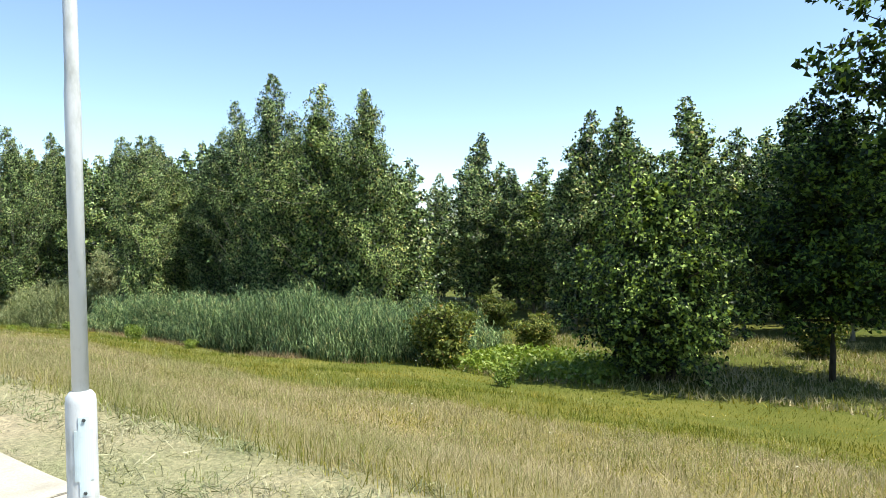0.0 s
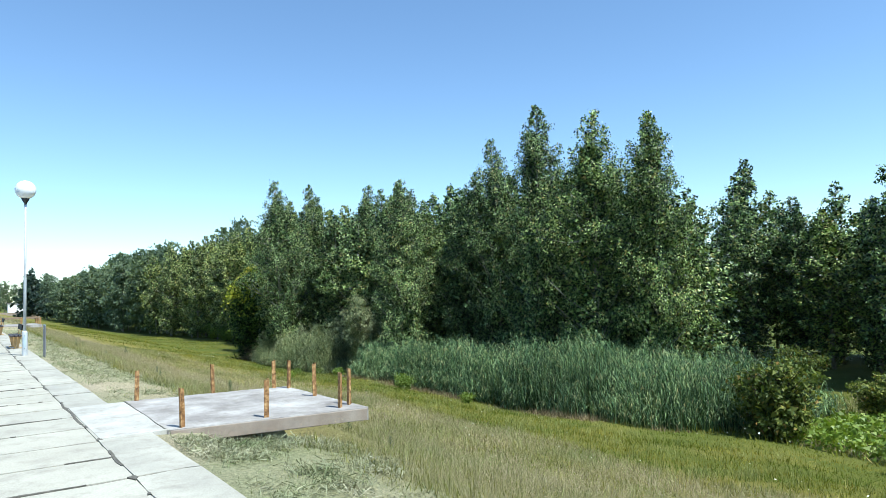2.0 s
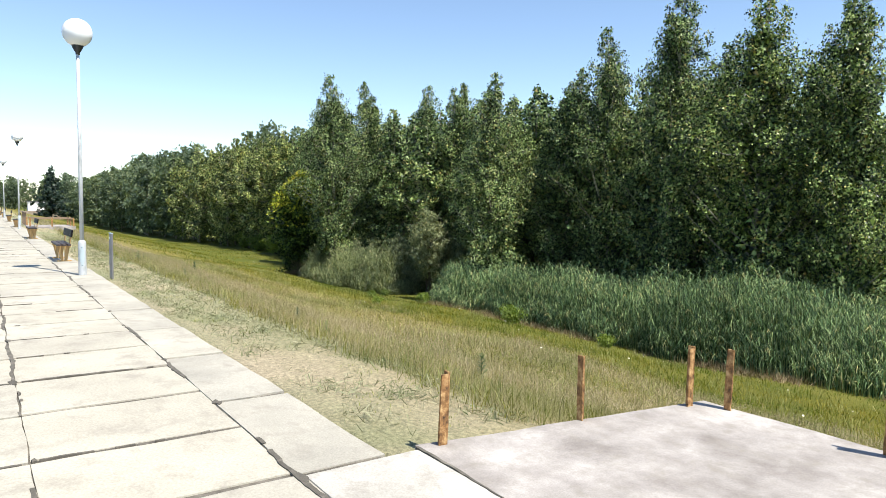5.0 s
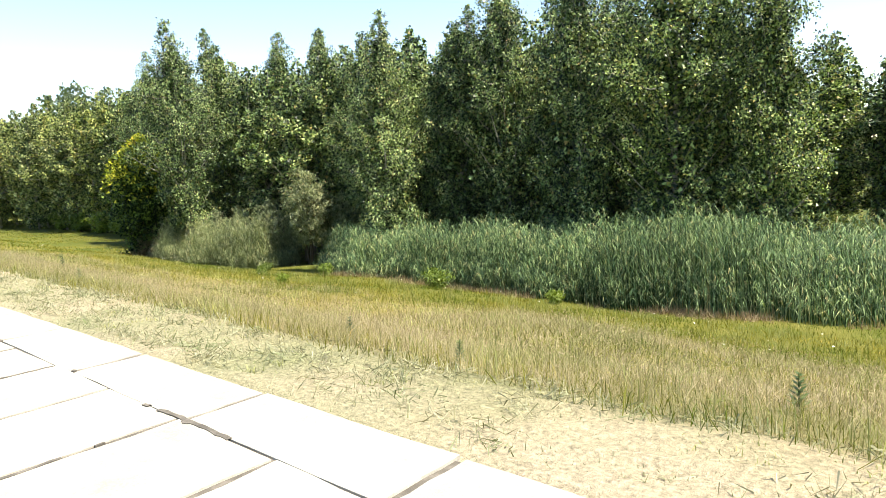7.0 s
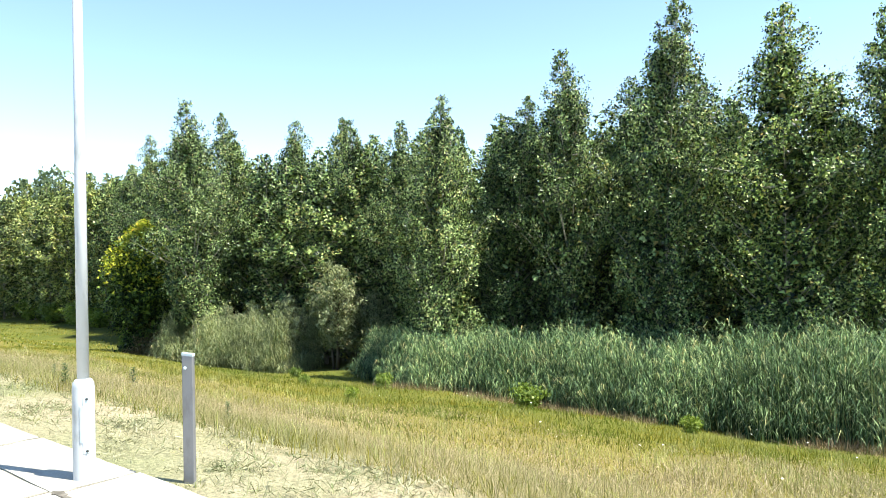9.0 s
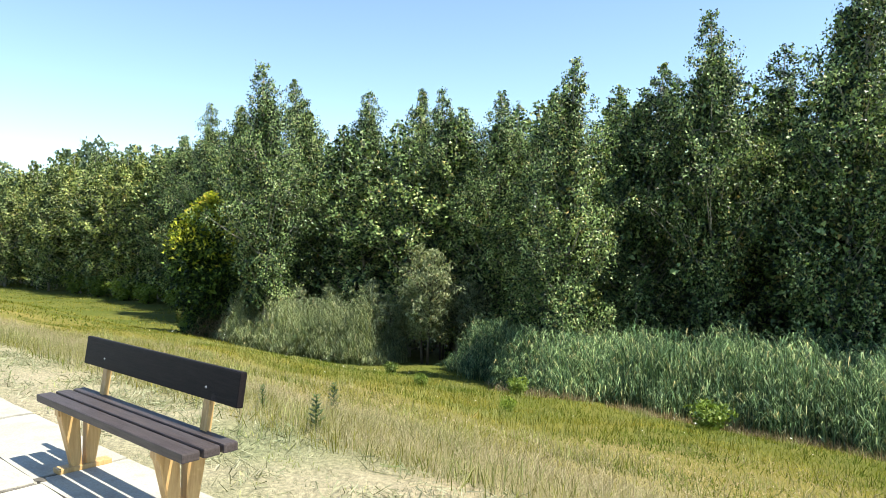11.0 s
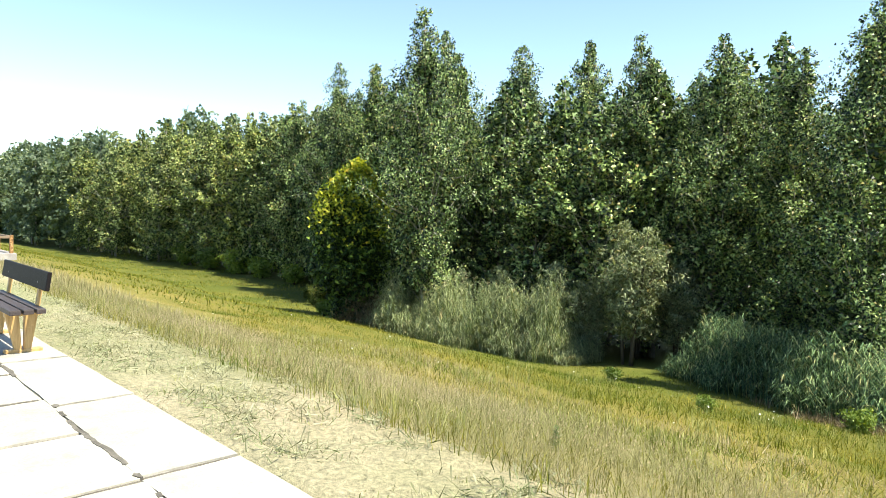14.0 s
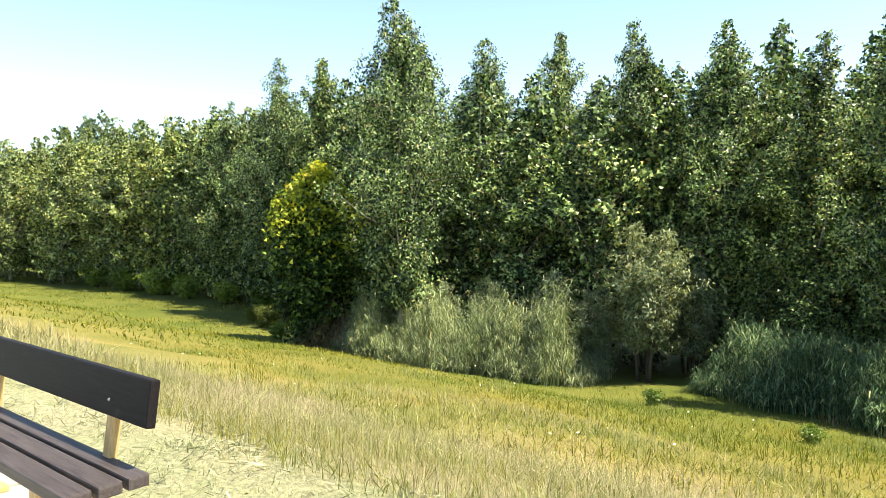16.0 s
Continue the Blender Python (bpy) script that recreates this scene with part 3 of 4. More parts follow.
def tree_mesh(seed, height, width, leaf, count, stems=1, bare=0.06, top_lean=0.0, rise=(0.7, 1.3), belly=0.35, spread=0.30, mat=M_POPLAR, bark=M_BARK, droop=0.25, power=0.75, label="tree", name="poplar_tree", group="poplars of the wood edge", category="tree", slim=0.75, clump=0.55, spire=False, per_twig=17, limb_least=0.5, flat=0.75):
    """A tree with tapered trunk and limbs, and a crown of single leaves set along its twigs. Origin at its foot."""
    rng = np.random.default_rng(seed)
    tree = thing(name, label, category, group)
    bm = bmesh.new()
    centres, outs = [], []
    per = count // stems
    for s in range(stems):
        off = np.array((0.0, 0.0)) if stems == 1 else rng.normal(0, 0.32 * width / 2, 2)
        H = height * (1.0 if s == 0 else rng.uniform(0.72, 0.97))
        drift = rng.normal(0, 0.02 * H, 2) + np.array((top_lean, 0))
        zs = np.linspace(0, H * 0.97, 9)
        line = [(off[0] * (0.3 + 0.7 * z / H) + drift[0] * (z / H) ** 2 + 0.03 * math.sin(z * 1.3 + seed), off[1] * (0.3 + 0.7 * z / H) + drift[1] * (z / H) ** 2, z) for z in zs]
        r0 = 0.0085 * H + 0.02
        tube(bm, line, [r0 * (1 - 0.93 * z / H) + 0.006 for z in zs], 7)
        line = np.array(line)
        limbs = int((110 if spire else 84) * (1.0 if stems == 1 else 0.75))
        zf = bare + (0.985 - bare) * (np.arange(limbs) + rng.uniform(0, 1, limbs)) / limbs
        golden = 2.39996 * np.arange(limbs) + rng.uniform(0, 6) + rng.normal(0, 0.4, limbs)
        if spire:
            # broad below, drawn out above into a narrow leader with uneven shoulders
            prof = np.interp(zf, (0.0, 0.10, belly, belly + 0.2, 0.66, 0.78, 0.90, 0.97, 1.0), (0.5, 0.78, 1.0, 0.92, 0.71, 0.52, 0.30, 0.12, 0.04))
            prof = prof * (1 + np.where(zf < 0.7, 1.0, 0.35) * (0.20 * np.sin(golden + zf * 19 + seed) + 0.12 * np.sin(zf * 41 + seed * 2.1)))
        else:
            prof = np.where(zf < belly, 0.72 + 0.28 * (zf - bare) / max(belly - bare, 0.01), np.clip(1 - (np.clip(zf - belly, 0, 1) / (1 - belly)) ** (1 / power) * 0.96, 0.05, 1))
        L = width / 2 * prof * (0.93 + rng.uniform(-0.25, 0.25, limbs) * np.where(zf < 0.7, 1.0, 0.6)) * (1.0 if stems == 1 else 0.72)
        weights = L ** 1.25 + 0.05
        counts = np.maximum((per * weights / weights.sum()).astype(int), 4)
        for k in range(limbs):
            foot = np.array([np.interp(zf[k] * H, line[:, 2], line[:, i]) for i in range(3)])
            up = rng.uniform(*rise) * (0.35 + 0.9 * zf[k]) + (2.2 * max(0.0, zf[k] - 0.7) if spire else 0.0)
            d = np.array((math.cos(golden[k]), math.sin(golden[k]), up))
            end = foot + d * L[k]
            end[2] = min(end[2], max(foot[2] + 0.1, H - 2.1 * L[k]) if spire else H)
            midp = (foot + end) / 2 + np.array((0, 0, -0.06 * L[k]))
            if L[k] > limb_least:
                tube(bm, [foot, midp, end], [0.008 + 0.014 * L[k], 0.006 + 0.007 * L[k], 0.003], 4, False)
            n = counts[k]
            # twigs all along the limb, each carrying a clump
            tw = max(3, n // per_twig)
            tt = rng.uniform(0.10, 1.06, tw) ** 0.8
            loose = spread * (0.30 + 0.5 * min(L[k], 1.6))
            loose *= np.interp(zf[k], (0.6, 0.95), (1.0, 0.55)) if spire else 1.0
            tp = foot + (end - foot) * tt[:, None] + rng.normal(0, 1, (tw, 3)) * loose * np.array((0.9, 0.9, 0.75))
            pick = rng.integers(0, tw, n)
            c = tp[pick] + rng.normal(0, spread * clump * (0.25 + 0.75 * min(1.0, L[k] / 1.1)), (n, 3)) * np.array((1, 1, flat))
            centres.append(c)
            away = c - np.array((line[0][0], line[0][1], 0)) * 0.5
            away[:, 2] = 0
            outs.append(unit(away))
    part("trunk", bm, bark, tree)
    c = np.concatenate(centres)
    c[:, 2] = np.maximum(c[:, 2], 0.12)
    out = np.concatenate(outs)
    # inner foliage close round the stem, in larger sprays, added to block light and darken gaps
    inner = count // 9
    zi = rng.uniform(bare + 0.05, 0.86, inner) * height
    ri = 0.30 * width * np.interp(zi / height, (0.0, belly, 0.7, 0.9), (0.6, 1.0, 0.55, 0.2)) * rng.uniform(0, 1, inner) ** 0.5
    ai = rng.uniform(0, 2 * np.pi, inner)
    core = np.stack((ri * np.cos(ai), ri * np.sin(ai), zi), 1)
    v, f = stack((leaves(rng, c, leaf, droop, slim, out), leaves(rng, core, min(leaf * 1.9, 0.26), droop, slim)))
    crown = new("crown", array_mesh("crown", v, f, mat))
    crown.parent = tree
    return tree


PTEXT = "tall grey-green poplar in full leaf standing at the meadow edge"
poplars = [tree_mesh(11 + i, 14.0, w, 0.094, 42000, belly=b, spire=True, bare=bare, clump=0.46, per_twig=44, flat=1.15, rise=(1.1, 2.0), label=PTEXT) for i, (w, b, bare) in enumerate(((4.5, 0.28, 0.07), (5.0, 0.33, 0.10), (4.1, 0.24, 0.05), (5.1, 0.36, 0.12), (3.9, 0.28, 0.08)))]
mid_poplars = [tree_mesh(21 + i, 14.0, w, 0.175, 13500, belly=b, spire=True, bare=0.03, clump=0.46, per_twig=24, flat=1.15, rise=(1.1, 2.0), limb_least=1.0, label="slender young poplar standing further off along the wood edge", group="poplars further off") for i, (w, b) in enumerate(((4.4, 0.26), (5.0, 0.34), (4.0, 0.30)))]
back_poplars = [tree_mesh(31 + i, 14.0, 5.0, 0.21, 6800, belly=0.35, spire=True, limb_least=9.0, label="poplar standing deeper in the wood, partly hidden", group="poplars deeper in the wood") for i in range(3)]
edge_poplars = [tree_mesh(51 + i, 14.0, w, 0.20, 9500, belly=0.32, spire=True, bare=0.03, clump=0.46, per_twig=20, flat=1.1, rise=(0.9, 1.7), limb_least=1.5, mat=M_SUN_HAZE, label="olive-green poplar beyond the meadow bay, leaf colour lightened for sun and haze", group="paler poplars beyond the bay") for i, w in enumerate((4.8, 5.4, 4.4))]
far_trees = [tree_mesh(41 + i, 13.0, 6.0, 0.40, 3200, belly=0.4, limb_least=9.0, mat=M_HAZE_FAR, label="distant broadleaved tree of the wood", group="distant trees", name="far_tree", spread=0.45) for i in range(3)]

FRONT_A = ((-27.6, 19.4, 8.0), (-44.8, 18.95, 10.5), (-47.3, 23.5, 11.0), (-47.2, 28.3, 11.2), (-43.3, 29.2, 10.9), (-37.0, 24.0, 9.1), (-33.8, 24.0, 8.6), (-26.8, 23.6, 8.6), (-59.6, 24.6, 11.15), (-55.2, 24.0, 10.6), (-30.9, 23.4, 7.4), (-24.0, 23.8, 10.2), (-19.6, 22.5, 10.75), (-15.5, 22.3, 9.7), (-12.3, 22.6, 9.05), (-70.6, 28.4, 10.5))
FRONT_B = ((-24.7, 24.6, 8.1), (-19.7, 24.6, 7.3), (-14.6, 24.6, 7.6), (-35.3, 26.7, 7.3), (-38.1, 22.6, 6.6), (-41.4, 22.6, 5.5), (-44.4, 23.5, 7.9), (-53.9, 24.6, 9.4), (-27.8, 24.6, 7.4), (-36.2, 23.9, 7.5))
GLADE = ((-24.4, 49.8, 11.3), (-9.0, 40.0, 9.9), (-6.5, 40.0, 9.9), (-1.3, 38.0, 9.4), (0.7, 40.0, 7.6), (3.4, 40.0, 8.7), (-17.5, 45.0, 7.1), (-14.6, 42.5, 5.8), (6.2, 39.0, 8.2), (9.0, 40.0, 9.2), (-20.5, 44.0, 6.4), (-11.5, 41.5, 6.0), (12.5, 38.0, 9.5), (16.5, 37.0, 9.0), (-8.2, 36.5, 6.4), (-4.0, 37.0, 7.2))
placed = random.Random(21)


def plant(src, x, y, top, height=14.0, wide=1.0):
    z = float(land(x, y)) - 0.05
    k = (top - z) / height
    w = wide * (0.55 + 0.45 * k) * placed.uniform(0.92, 1.1)
    m = pose(x, y, z, 0, 0, placed.uniform(0, 360)) @ Matrix.Diagonal((w, w, k, 1))
    return copy_thing(src, m)


for i, (x, y, top) in enumerate(FRONT_A):
    plant(poplars[i % 5], x, y, top, wide=0.88)
for i, (x, y, top) in enumerate(FRONT_B):
    plant(mid_poplars[i % 3], x, y, top, wide=0.9)
for i, (x, y, top) in enumerate(GLADE):
    plant(mid_poplars[i % 3], x, y, top, wide=1.0)
# the rows behind
for row, (y0, top0) in enumerate(((26.5, 8.6), (30.0, 8.9))):
    x = -13.5 - row * 1.5
    while x > -62:
        plant(back_poplars[placed.randrange(3)], x + placed.uniform(-0.6, 0.6), y0 + placed.uniform(-0.9, 0.9), top0 + placed.uniform(-1.4, 0.5) - max(0, (x + 20) * 0.4))
        x -= placed.uniform(2.3, 3.1) * (1.0 if row == 0 else 1.35)
for row, y0 in enumerate((46.0, 51.0)):
    x = -30.0
    while x < 40:
        plant(back_poplars[placed.randrange(3)], x, y0 + placed.uniform(-1.5, 1.5), placed.uniform(6.2, 9.2))
        x += placed.uniform(2.8, 4.2)
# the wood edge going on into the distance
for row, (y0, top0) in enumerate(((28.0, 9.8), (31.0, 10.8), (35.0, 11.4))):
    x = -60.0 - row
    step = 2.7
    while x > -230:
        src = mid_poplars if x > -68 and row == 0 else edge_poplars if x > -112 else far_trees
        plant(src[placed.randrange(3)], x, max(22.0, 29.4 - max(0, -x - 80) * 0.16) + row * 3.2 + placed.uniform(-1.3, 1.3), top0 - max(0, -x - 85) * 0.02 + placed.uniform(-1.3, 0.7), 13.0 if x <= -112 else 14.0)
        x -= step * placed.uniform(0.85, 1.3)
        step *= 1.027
# broad old crowns that rise over the wood
for x, y, top in ((-119.0, 42.0, 15.6), (-125.0, 43.0, 15.9), (-131.0, 42.0, 15.2), (-114.0, 44.0, 14.6)):
    plant(far_trees[placed.randrange(3)], x, y, top, 13.0, 1.1)
# tall trees that close the far end of the promenade
for k in range(26):
    plant(far_trees[k % 3], -235 - placed.uniform(0, 90), placed.uniform(0, 28), placed.uniform(7, 11), 13.0)
# hide the patterns by making them trees of the place too
for src, (x, y, top) in zip(poplars + back_poplars + far_trees + mid_poplars + edge_poplars, ((-29.0, 26.0, 8.6), (-19.5, 26.2, 9.0), (-38.6, 27.5, 8.8), (-22.5, 26.6, 9.2), (-46.0, 27.6, 9.6), (-33.0, 28.0, 8.6), (-52.5, 27.6, 9.0), (-18.6, 27.8, 8.0), (-150.0, 20.0, 8.0), (-170.0, 20.0, 8.0), (-190.0, 20.0, 8.0), (-65.5, 27.6, 9.2), (-72.0, 28.6, 9.4), (-78.0, 29.5, 9.0), (-75.0, 33.0, 10.6), (-84.0, 33.5, 10.8), (-93.0, 32.5, 10.4))):
    z = float(land(x, y)) - 0.05
    src.matrix_basis = pose(x, y, z) @ Matrix.Diagonal((1, 1, (top - z) / 14.0, 1))

near_tree = tree_mesh(61, 8.2, 6.4, 0.125, 36000, stems=4, bare=0.05, belly=0.30, rise=(0.25, 0.7), mat=M_BROAD, bark=M_DARKBARK, label="bushy dark green young maple with several stems, alone in the meadow", name="broadleaf_tree", group="meadow trees", power=0.9, clump=0.42)
near_tree.matrix_basis = pose(1.9, 22.4, float(land(1.9, 22.4)) - 0.05)
dark_tree = tree_mesh(62, 11.0, 7.4, 0.145, 28000, bare=0.20, belly=0.45, rise=(0.2, 0.6), mat=M_SHADE_DARK, bark=M_DARKBARK, label="dark round-crowned tree on a thin bare trunk in dry grass", name="broadleaf_tree", group="meadow trees", power=0.7)
dark_tree.matrix_basis = pose(6.9, 26.8, float(land(6.9, 26.8)) - 0.05) @ Matrix.Diagonal((1.0, 1.0, 0.95, 1))
over_tree = tree_mesh(63, 13.2, 6.2, 0.17, 20000, bare=0.40, belly=0.56, rise=(0.3, 0.8), mat=M_SHADE_DARK, bark=M_DARKBARK, label="tall dark tree with large leaves, high on the bank", name="broadleaf_tree", group="meadow trees", power=0.7, spread=0.38, clump=0.4)
over_tree.matrix_basis = pose(11.0, 26.2, float(land(11.0, 26.2)) - 0.05) @ Matrix.Diagonal((1.4, 1.4, 1.4, 1))
yellow_bush = tree_mesh(64, 7.6, 4.8, 0.15, 26000, stems=3, bare=0.03, belly=0.45, mat=M_SHADE_DARK, bark=M_DARKBARK, label="dense upright bush with shade-darkened leaves and a yellowing top at the wood edge", name="tall_bush", group="", category="bush", power=0.75)
yellow_bush.matrix_basis = pose(-49.0, 18.3, float(land(-49.0, 18.3)) - 0.05)
rngy = np.random.default_rng(77)
n = 7000
ang, up = rngy.uniform(0, 2 * np.pi, n), rngy.uniform(0, 1, n) ** 0.7
# the yellow reaches lower towards +x, painting the sunlit flank of the bush
low = 0.66 - 0.18 * np.cos(ang + 0.6)
zf = low + (1.02 - low) * up
reach = 2.2 * np.clip(1 - ((zf - 0.42) / 0.60) ** 2, 0, 1) ** 0.75 * (1 + 0.16 * np.sin(3 * ang + 9 * zf)) * rngy.uniform(0.60, 1.12, n) + 0.1
lumpy = np.sin(ang * 3 + zf * 17) * np.sin(zf * 31 + ang * 2) + rngy.uniform(-1, 1, n)
cy = np.stack((reach * np.cos(ang), reach * np.sin(ang), 7.6 * zf + rngy.normal(0, 0.12, n)), 1)[lumpy > 0.05]
ytop = new("yellowing_top", array_mesh("yellowing_top", *leaves(rngy, cy, 0.17, 0.2), M_YELLOW))
ytop.parent = yellow_bush
tagged(ytop, "yellowing leaves, carried lower on the sunny side to paint sunlit foliage")
willow = tree_mesh(65, 5.4, 2.8, 0.15, 11000, stems=3, bare=0.22, belly=0.55, mat=M_WILLOW, bark=M_DARKBARK, droop=0.9, label="pale grey-green willow shrub leaning over the reeds", name="willow_shrub", group="shrubs of the wood edge", category="shrub", slim=0.28)
willow.matrix_basis = pose(-35.6, 20.9, float(land(-35.6, 20.9)) - 0.05)
# the three beyond y 22 are added only to darken the hollow behind
for x, y, s in ((-41.4, 20.4, 0.66), (-39.0, 20.8, 0.72), (-46.0, 19.8, 0.52), (-43.6, 20.0, 0.62), (-37.2, 21.0, 0.62), (-34.4, 22.6, 0.74), (-36.4, 23.0, 0.80), (-35.2, 24.2, 0.85), (-42.6, 18.9, 0.50), (-40.2, 18.9, 0.44), (-38.6, 19.4, 0.5)):
    copy_thing(willow, pose(x, y, float(land(x, y)) - 0.05, 0, 0, 70 * x) @ Matrix.Diagonal((s, s, s, 1)))
russet = tree_mesh(66, 2.5, 3.0, 0.13, 8000, stems=5, bare=0.04, belly=0.5, mat=M_RUSSET, bark=M_DARKBARK, label="rounded olive and russet bush at the end of the reeds", name="round_bush", group="meadow bushes", category="bush", power=0.45, spread=0.2)
russet.matrix_basis = pose(-6.2, 20.4, float(land(-6.2, 20.4)) - 0.05)
for x, y, s in ((-56.0, 20.8, 0.5), (-58.8, 22.4, 0.45), (-5.6, 27.2, 0.75), (1.0, 33.0, 0.8), (5.5, 33.0, 0.8), (-12.0, 33.0, 0.9)):
    copy_thing(russet, pose(x, y, float(land(x, y)) - 0.05, 0, 0, 40 * x) @ Matrix.Diagonal((s, s, s * 0.9, 1)))

herb_bush = tree_mesh(67, 0.75, 1.1, 0.075, 1500, stems=4, bare=0.05, belly=0.5, mat=M_NETTLE, bark=M_DARKBARK, label="low yellow-green herb clump in the meadow", name="herb_clump", group="herb clumps", category="herb", power=0.5, spread=0.12)
herb_bush.matrix_basis = pose(-21.2, 15.4, float(land(-21.2, 15.4)) - 0.03)
for x, y, s in ((-29.2, 13.6, 0.5), (-26.4, 14.6, 0.7), (-16.4, 15.4, 0.6), (-52.4, 18.8, 1.0), (-24.4, 11.2, 0.45), (-1.6, 17.8, 0.9), (-33.6, 16.8, 0.6), (-65.5, 27.6, 2.4), (-69.0, 27.2, 2.0), (-74.5, 27.4, 2.4), (-79.0, 27.6, 3.0), (-84.0, 27.2, 2.6), (-90.0, 27.6, 3.0)):
    copy_thing(herb_bush, pose(x, y, float(land(x, y)) - 0.03, 0, 0, 63 * x) @ Matrix.Diagonal((s, s, s, 1)))


# ---- reeds, grass and herbs ----
def scatter(rng, n, x0, x1, y0, y1, lumps=0.6, gap=-1.4):
    """Places in a rectangle, drawn together into lumps; none on the platform or the slabs."""
    x, y = rng.uniform(x0, x1, n), rng.uniform(y0, y1, n)
    keep = (np.sin(x * 2.1 + 1.7 * np.sin(y * 1.3)) * np.sin(y * 2.7 + 1.1 * np.sin(x * 0.9)) + rng.uniform(-1, 1, n)) > -lumps
    keep &= ~((x > -4.75) & (x < gap) & (y > 0.3) & (y < 2.95))
    keep &= ~((x > -45.8) & (x < -42.2) & (y > 0.4) & (y < 2.8))
    x, y = x[keep], y[keep]
    return np.stack((x, y, land(x, y) - 0.01), 1)


def reed_front(x):
    """The bed comes forward at its western end and draws back to the east."""
    return np.interp(x, (-34, -30.0, -28.0, -26, -23, -20, -14, -10.5, -8.4, -7.0), (20.6, 18.0, 16.4, 15.9, 16.3, 16.8, 16.5, 17.0, 18.4, 21.0)) + 0.3 * np.sin(x * 0.8) + 0.25 * np.sin(x * 2.3 + 1)


def build_reeds(x0, x1, depth, stems, tall, seed, front=reed_front, mat=M_REED, label="dense bed of tall grey-green reeds"):
    rng = np.random.default_rng(seed)
    x = rng.uniform(x0, x1, stems)
    y = front(x) + rng.uniform(0, 1, stems) ** 0.8 * depth * np.interp(x, (-33, -20, -10), (0.7, 0.9, 1.2))
    foot = np.stack((x, y, land(x, y) - 0.03), 1)
    h = tall * np.interp(x, (-30, -26, -16, -8), (0.86, 0.94, 1.2, 1.25)) * rng.uniform(0.72, 1.12, stems) * (0.90 + 0.16 * np.sin(x * 1.1 + y) * np.sin(x * 0.37 + 0.8 * y) + 0.07 * np.sin(x * 3.1) + 0.05 * np.sin(x * 7.3 + 2 * y))
    edge = np.clip((y - front(x)) / 0.9 + rng.uniform(-0.2, 0.35, stems), 0.42, 1)
    foot[:, 1] += rng.normal(0, 0.22, stems)
    h = h * np.clip(np.minimum(x - x0, x1 - x) / 1.1 + rng.uniform(-0.1, 0.2, stems), 0.35, 1)
    h = h * edge * (1.0 if front is reed_front else 0.84 + 0.20 * np.sin(x * 4.1 + 1.3 * y) + 0.16 * np.sin(x * 2.3 + y))
    sway = rng.normal(0, 0.09, (stems, 2)) + np.array((-0.05, -0.03))
    out = []
    tip = foot + np.stack((sway[:, 0] * h, sway[:, 1] * h, h), 1)
    w = np.array((0.010, 0, 0))
    v = np.stack((foot - w, foot + w, tip), 1).reshape(-1, 3)
    i = np.arange(stems)[:, None] * 3
    out.append((v, i + np.array((0, 1, 2))))
    for k in range(9):
        t = rng.uniform(0.12, 0.96, (stems, 1))
        a = foot + (tip - foot) * t
        ang = rng.uniform(0, 2 * np.pi, stems)
        d = np.stack((np.cos(ang), np.sin(ang), np.zeros(stems)), 1)
        s = np.stack((-np.sin(ang), np.cos(ang), np.zeros(stems)), 1) * rng.uniform(0.007, 0.015, (stems, 1))
        ln = rng.uniform(0.20, 0.46, (stems, 1))
        d = unit(d + np.array((-0.45, -0.25, 0)))
        mid = a + d * ln * 0.45 + np.array((0, 0, 1)) * ln * rng.uniform(0.35, 0.7, (stems, 1))
        end = a + d * ln * 0.95 + np.array((0, 0, 1)) * ln * rng.uniform(-0.25, 0.7, (stems, 1))
        v = np.stack((a, mid + s, end, mid - s), 1).reshape(-1, 3)
        i = np.arange(stems)[:, None] * 4
        out.append((v, np.concatenate((i + np.array((0, 1, 3)), i + np.array((1, 2, 3))))))
    tagged(new("reed_bed", array_mesh("reed_bed", *stack(out), mat)), label, "reeds", kind="stuff")


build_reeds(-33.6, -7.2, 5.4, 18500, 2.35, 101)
build_reeds(-47.4, -36.6, 2.6, 3400, 3.5, 102, front=lambda x: np.interp(x, (-47.6, -44, -40, -36), (17.7, 17.2, 17.8, 19.4)) + 0.25 * np.sin(x * 1.7), mat=M_PALE_REED, label="narrow bed of pale grey-green reeds below the shrubs")
build_reeds(-49.4, -46.2, 1.6, 700, 2.7, 103, front=lambda x: 17.6 + 0.25 * np.sin(x * 1.7), mat=M_LITTER, label="small stand of dry tan reeds at the wood edge")


def grass(name, mat, label, rng, zones):
    bits = [blades(rng, scatter(rng, n, *area, lumps=0.6 if area[2] < 2.9 else 0.8, gap=-1.4 if h < 0.15 else -0.75), h, w, lean, plain=area[2] > 2.9 or area[0] < -70 or h < 0.06 or name == "tall_grass") for n, area, h, w, lean in zones]
    tagged(new(name, array_mesh(name, *stack(bits), mat)), label, "grass", kind="stuff")


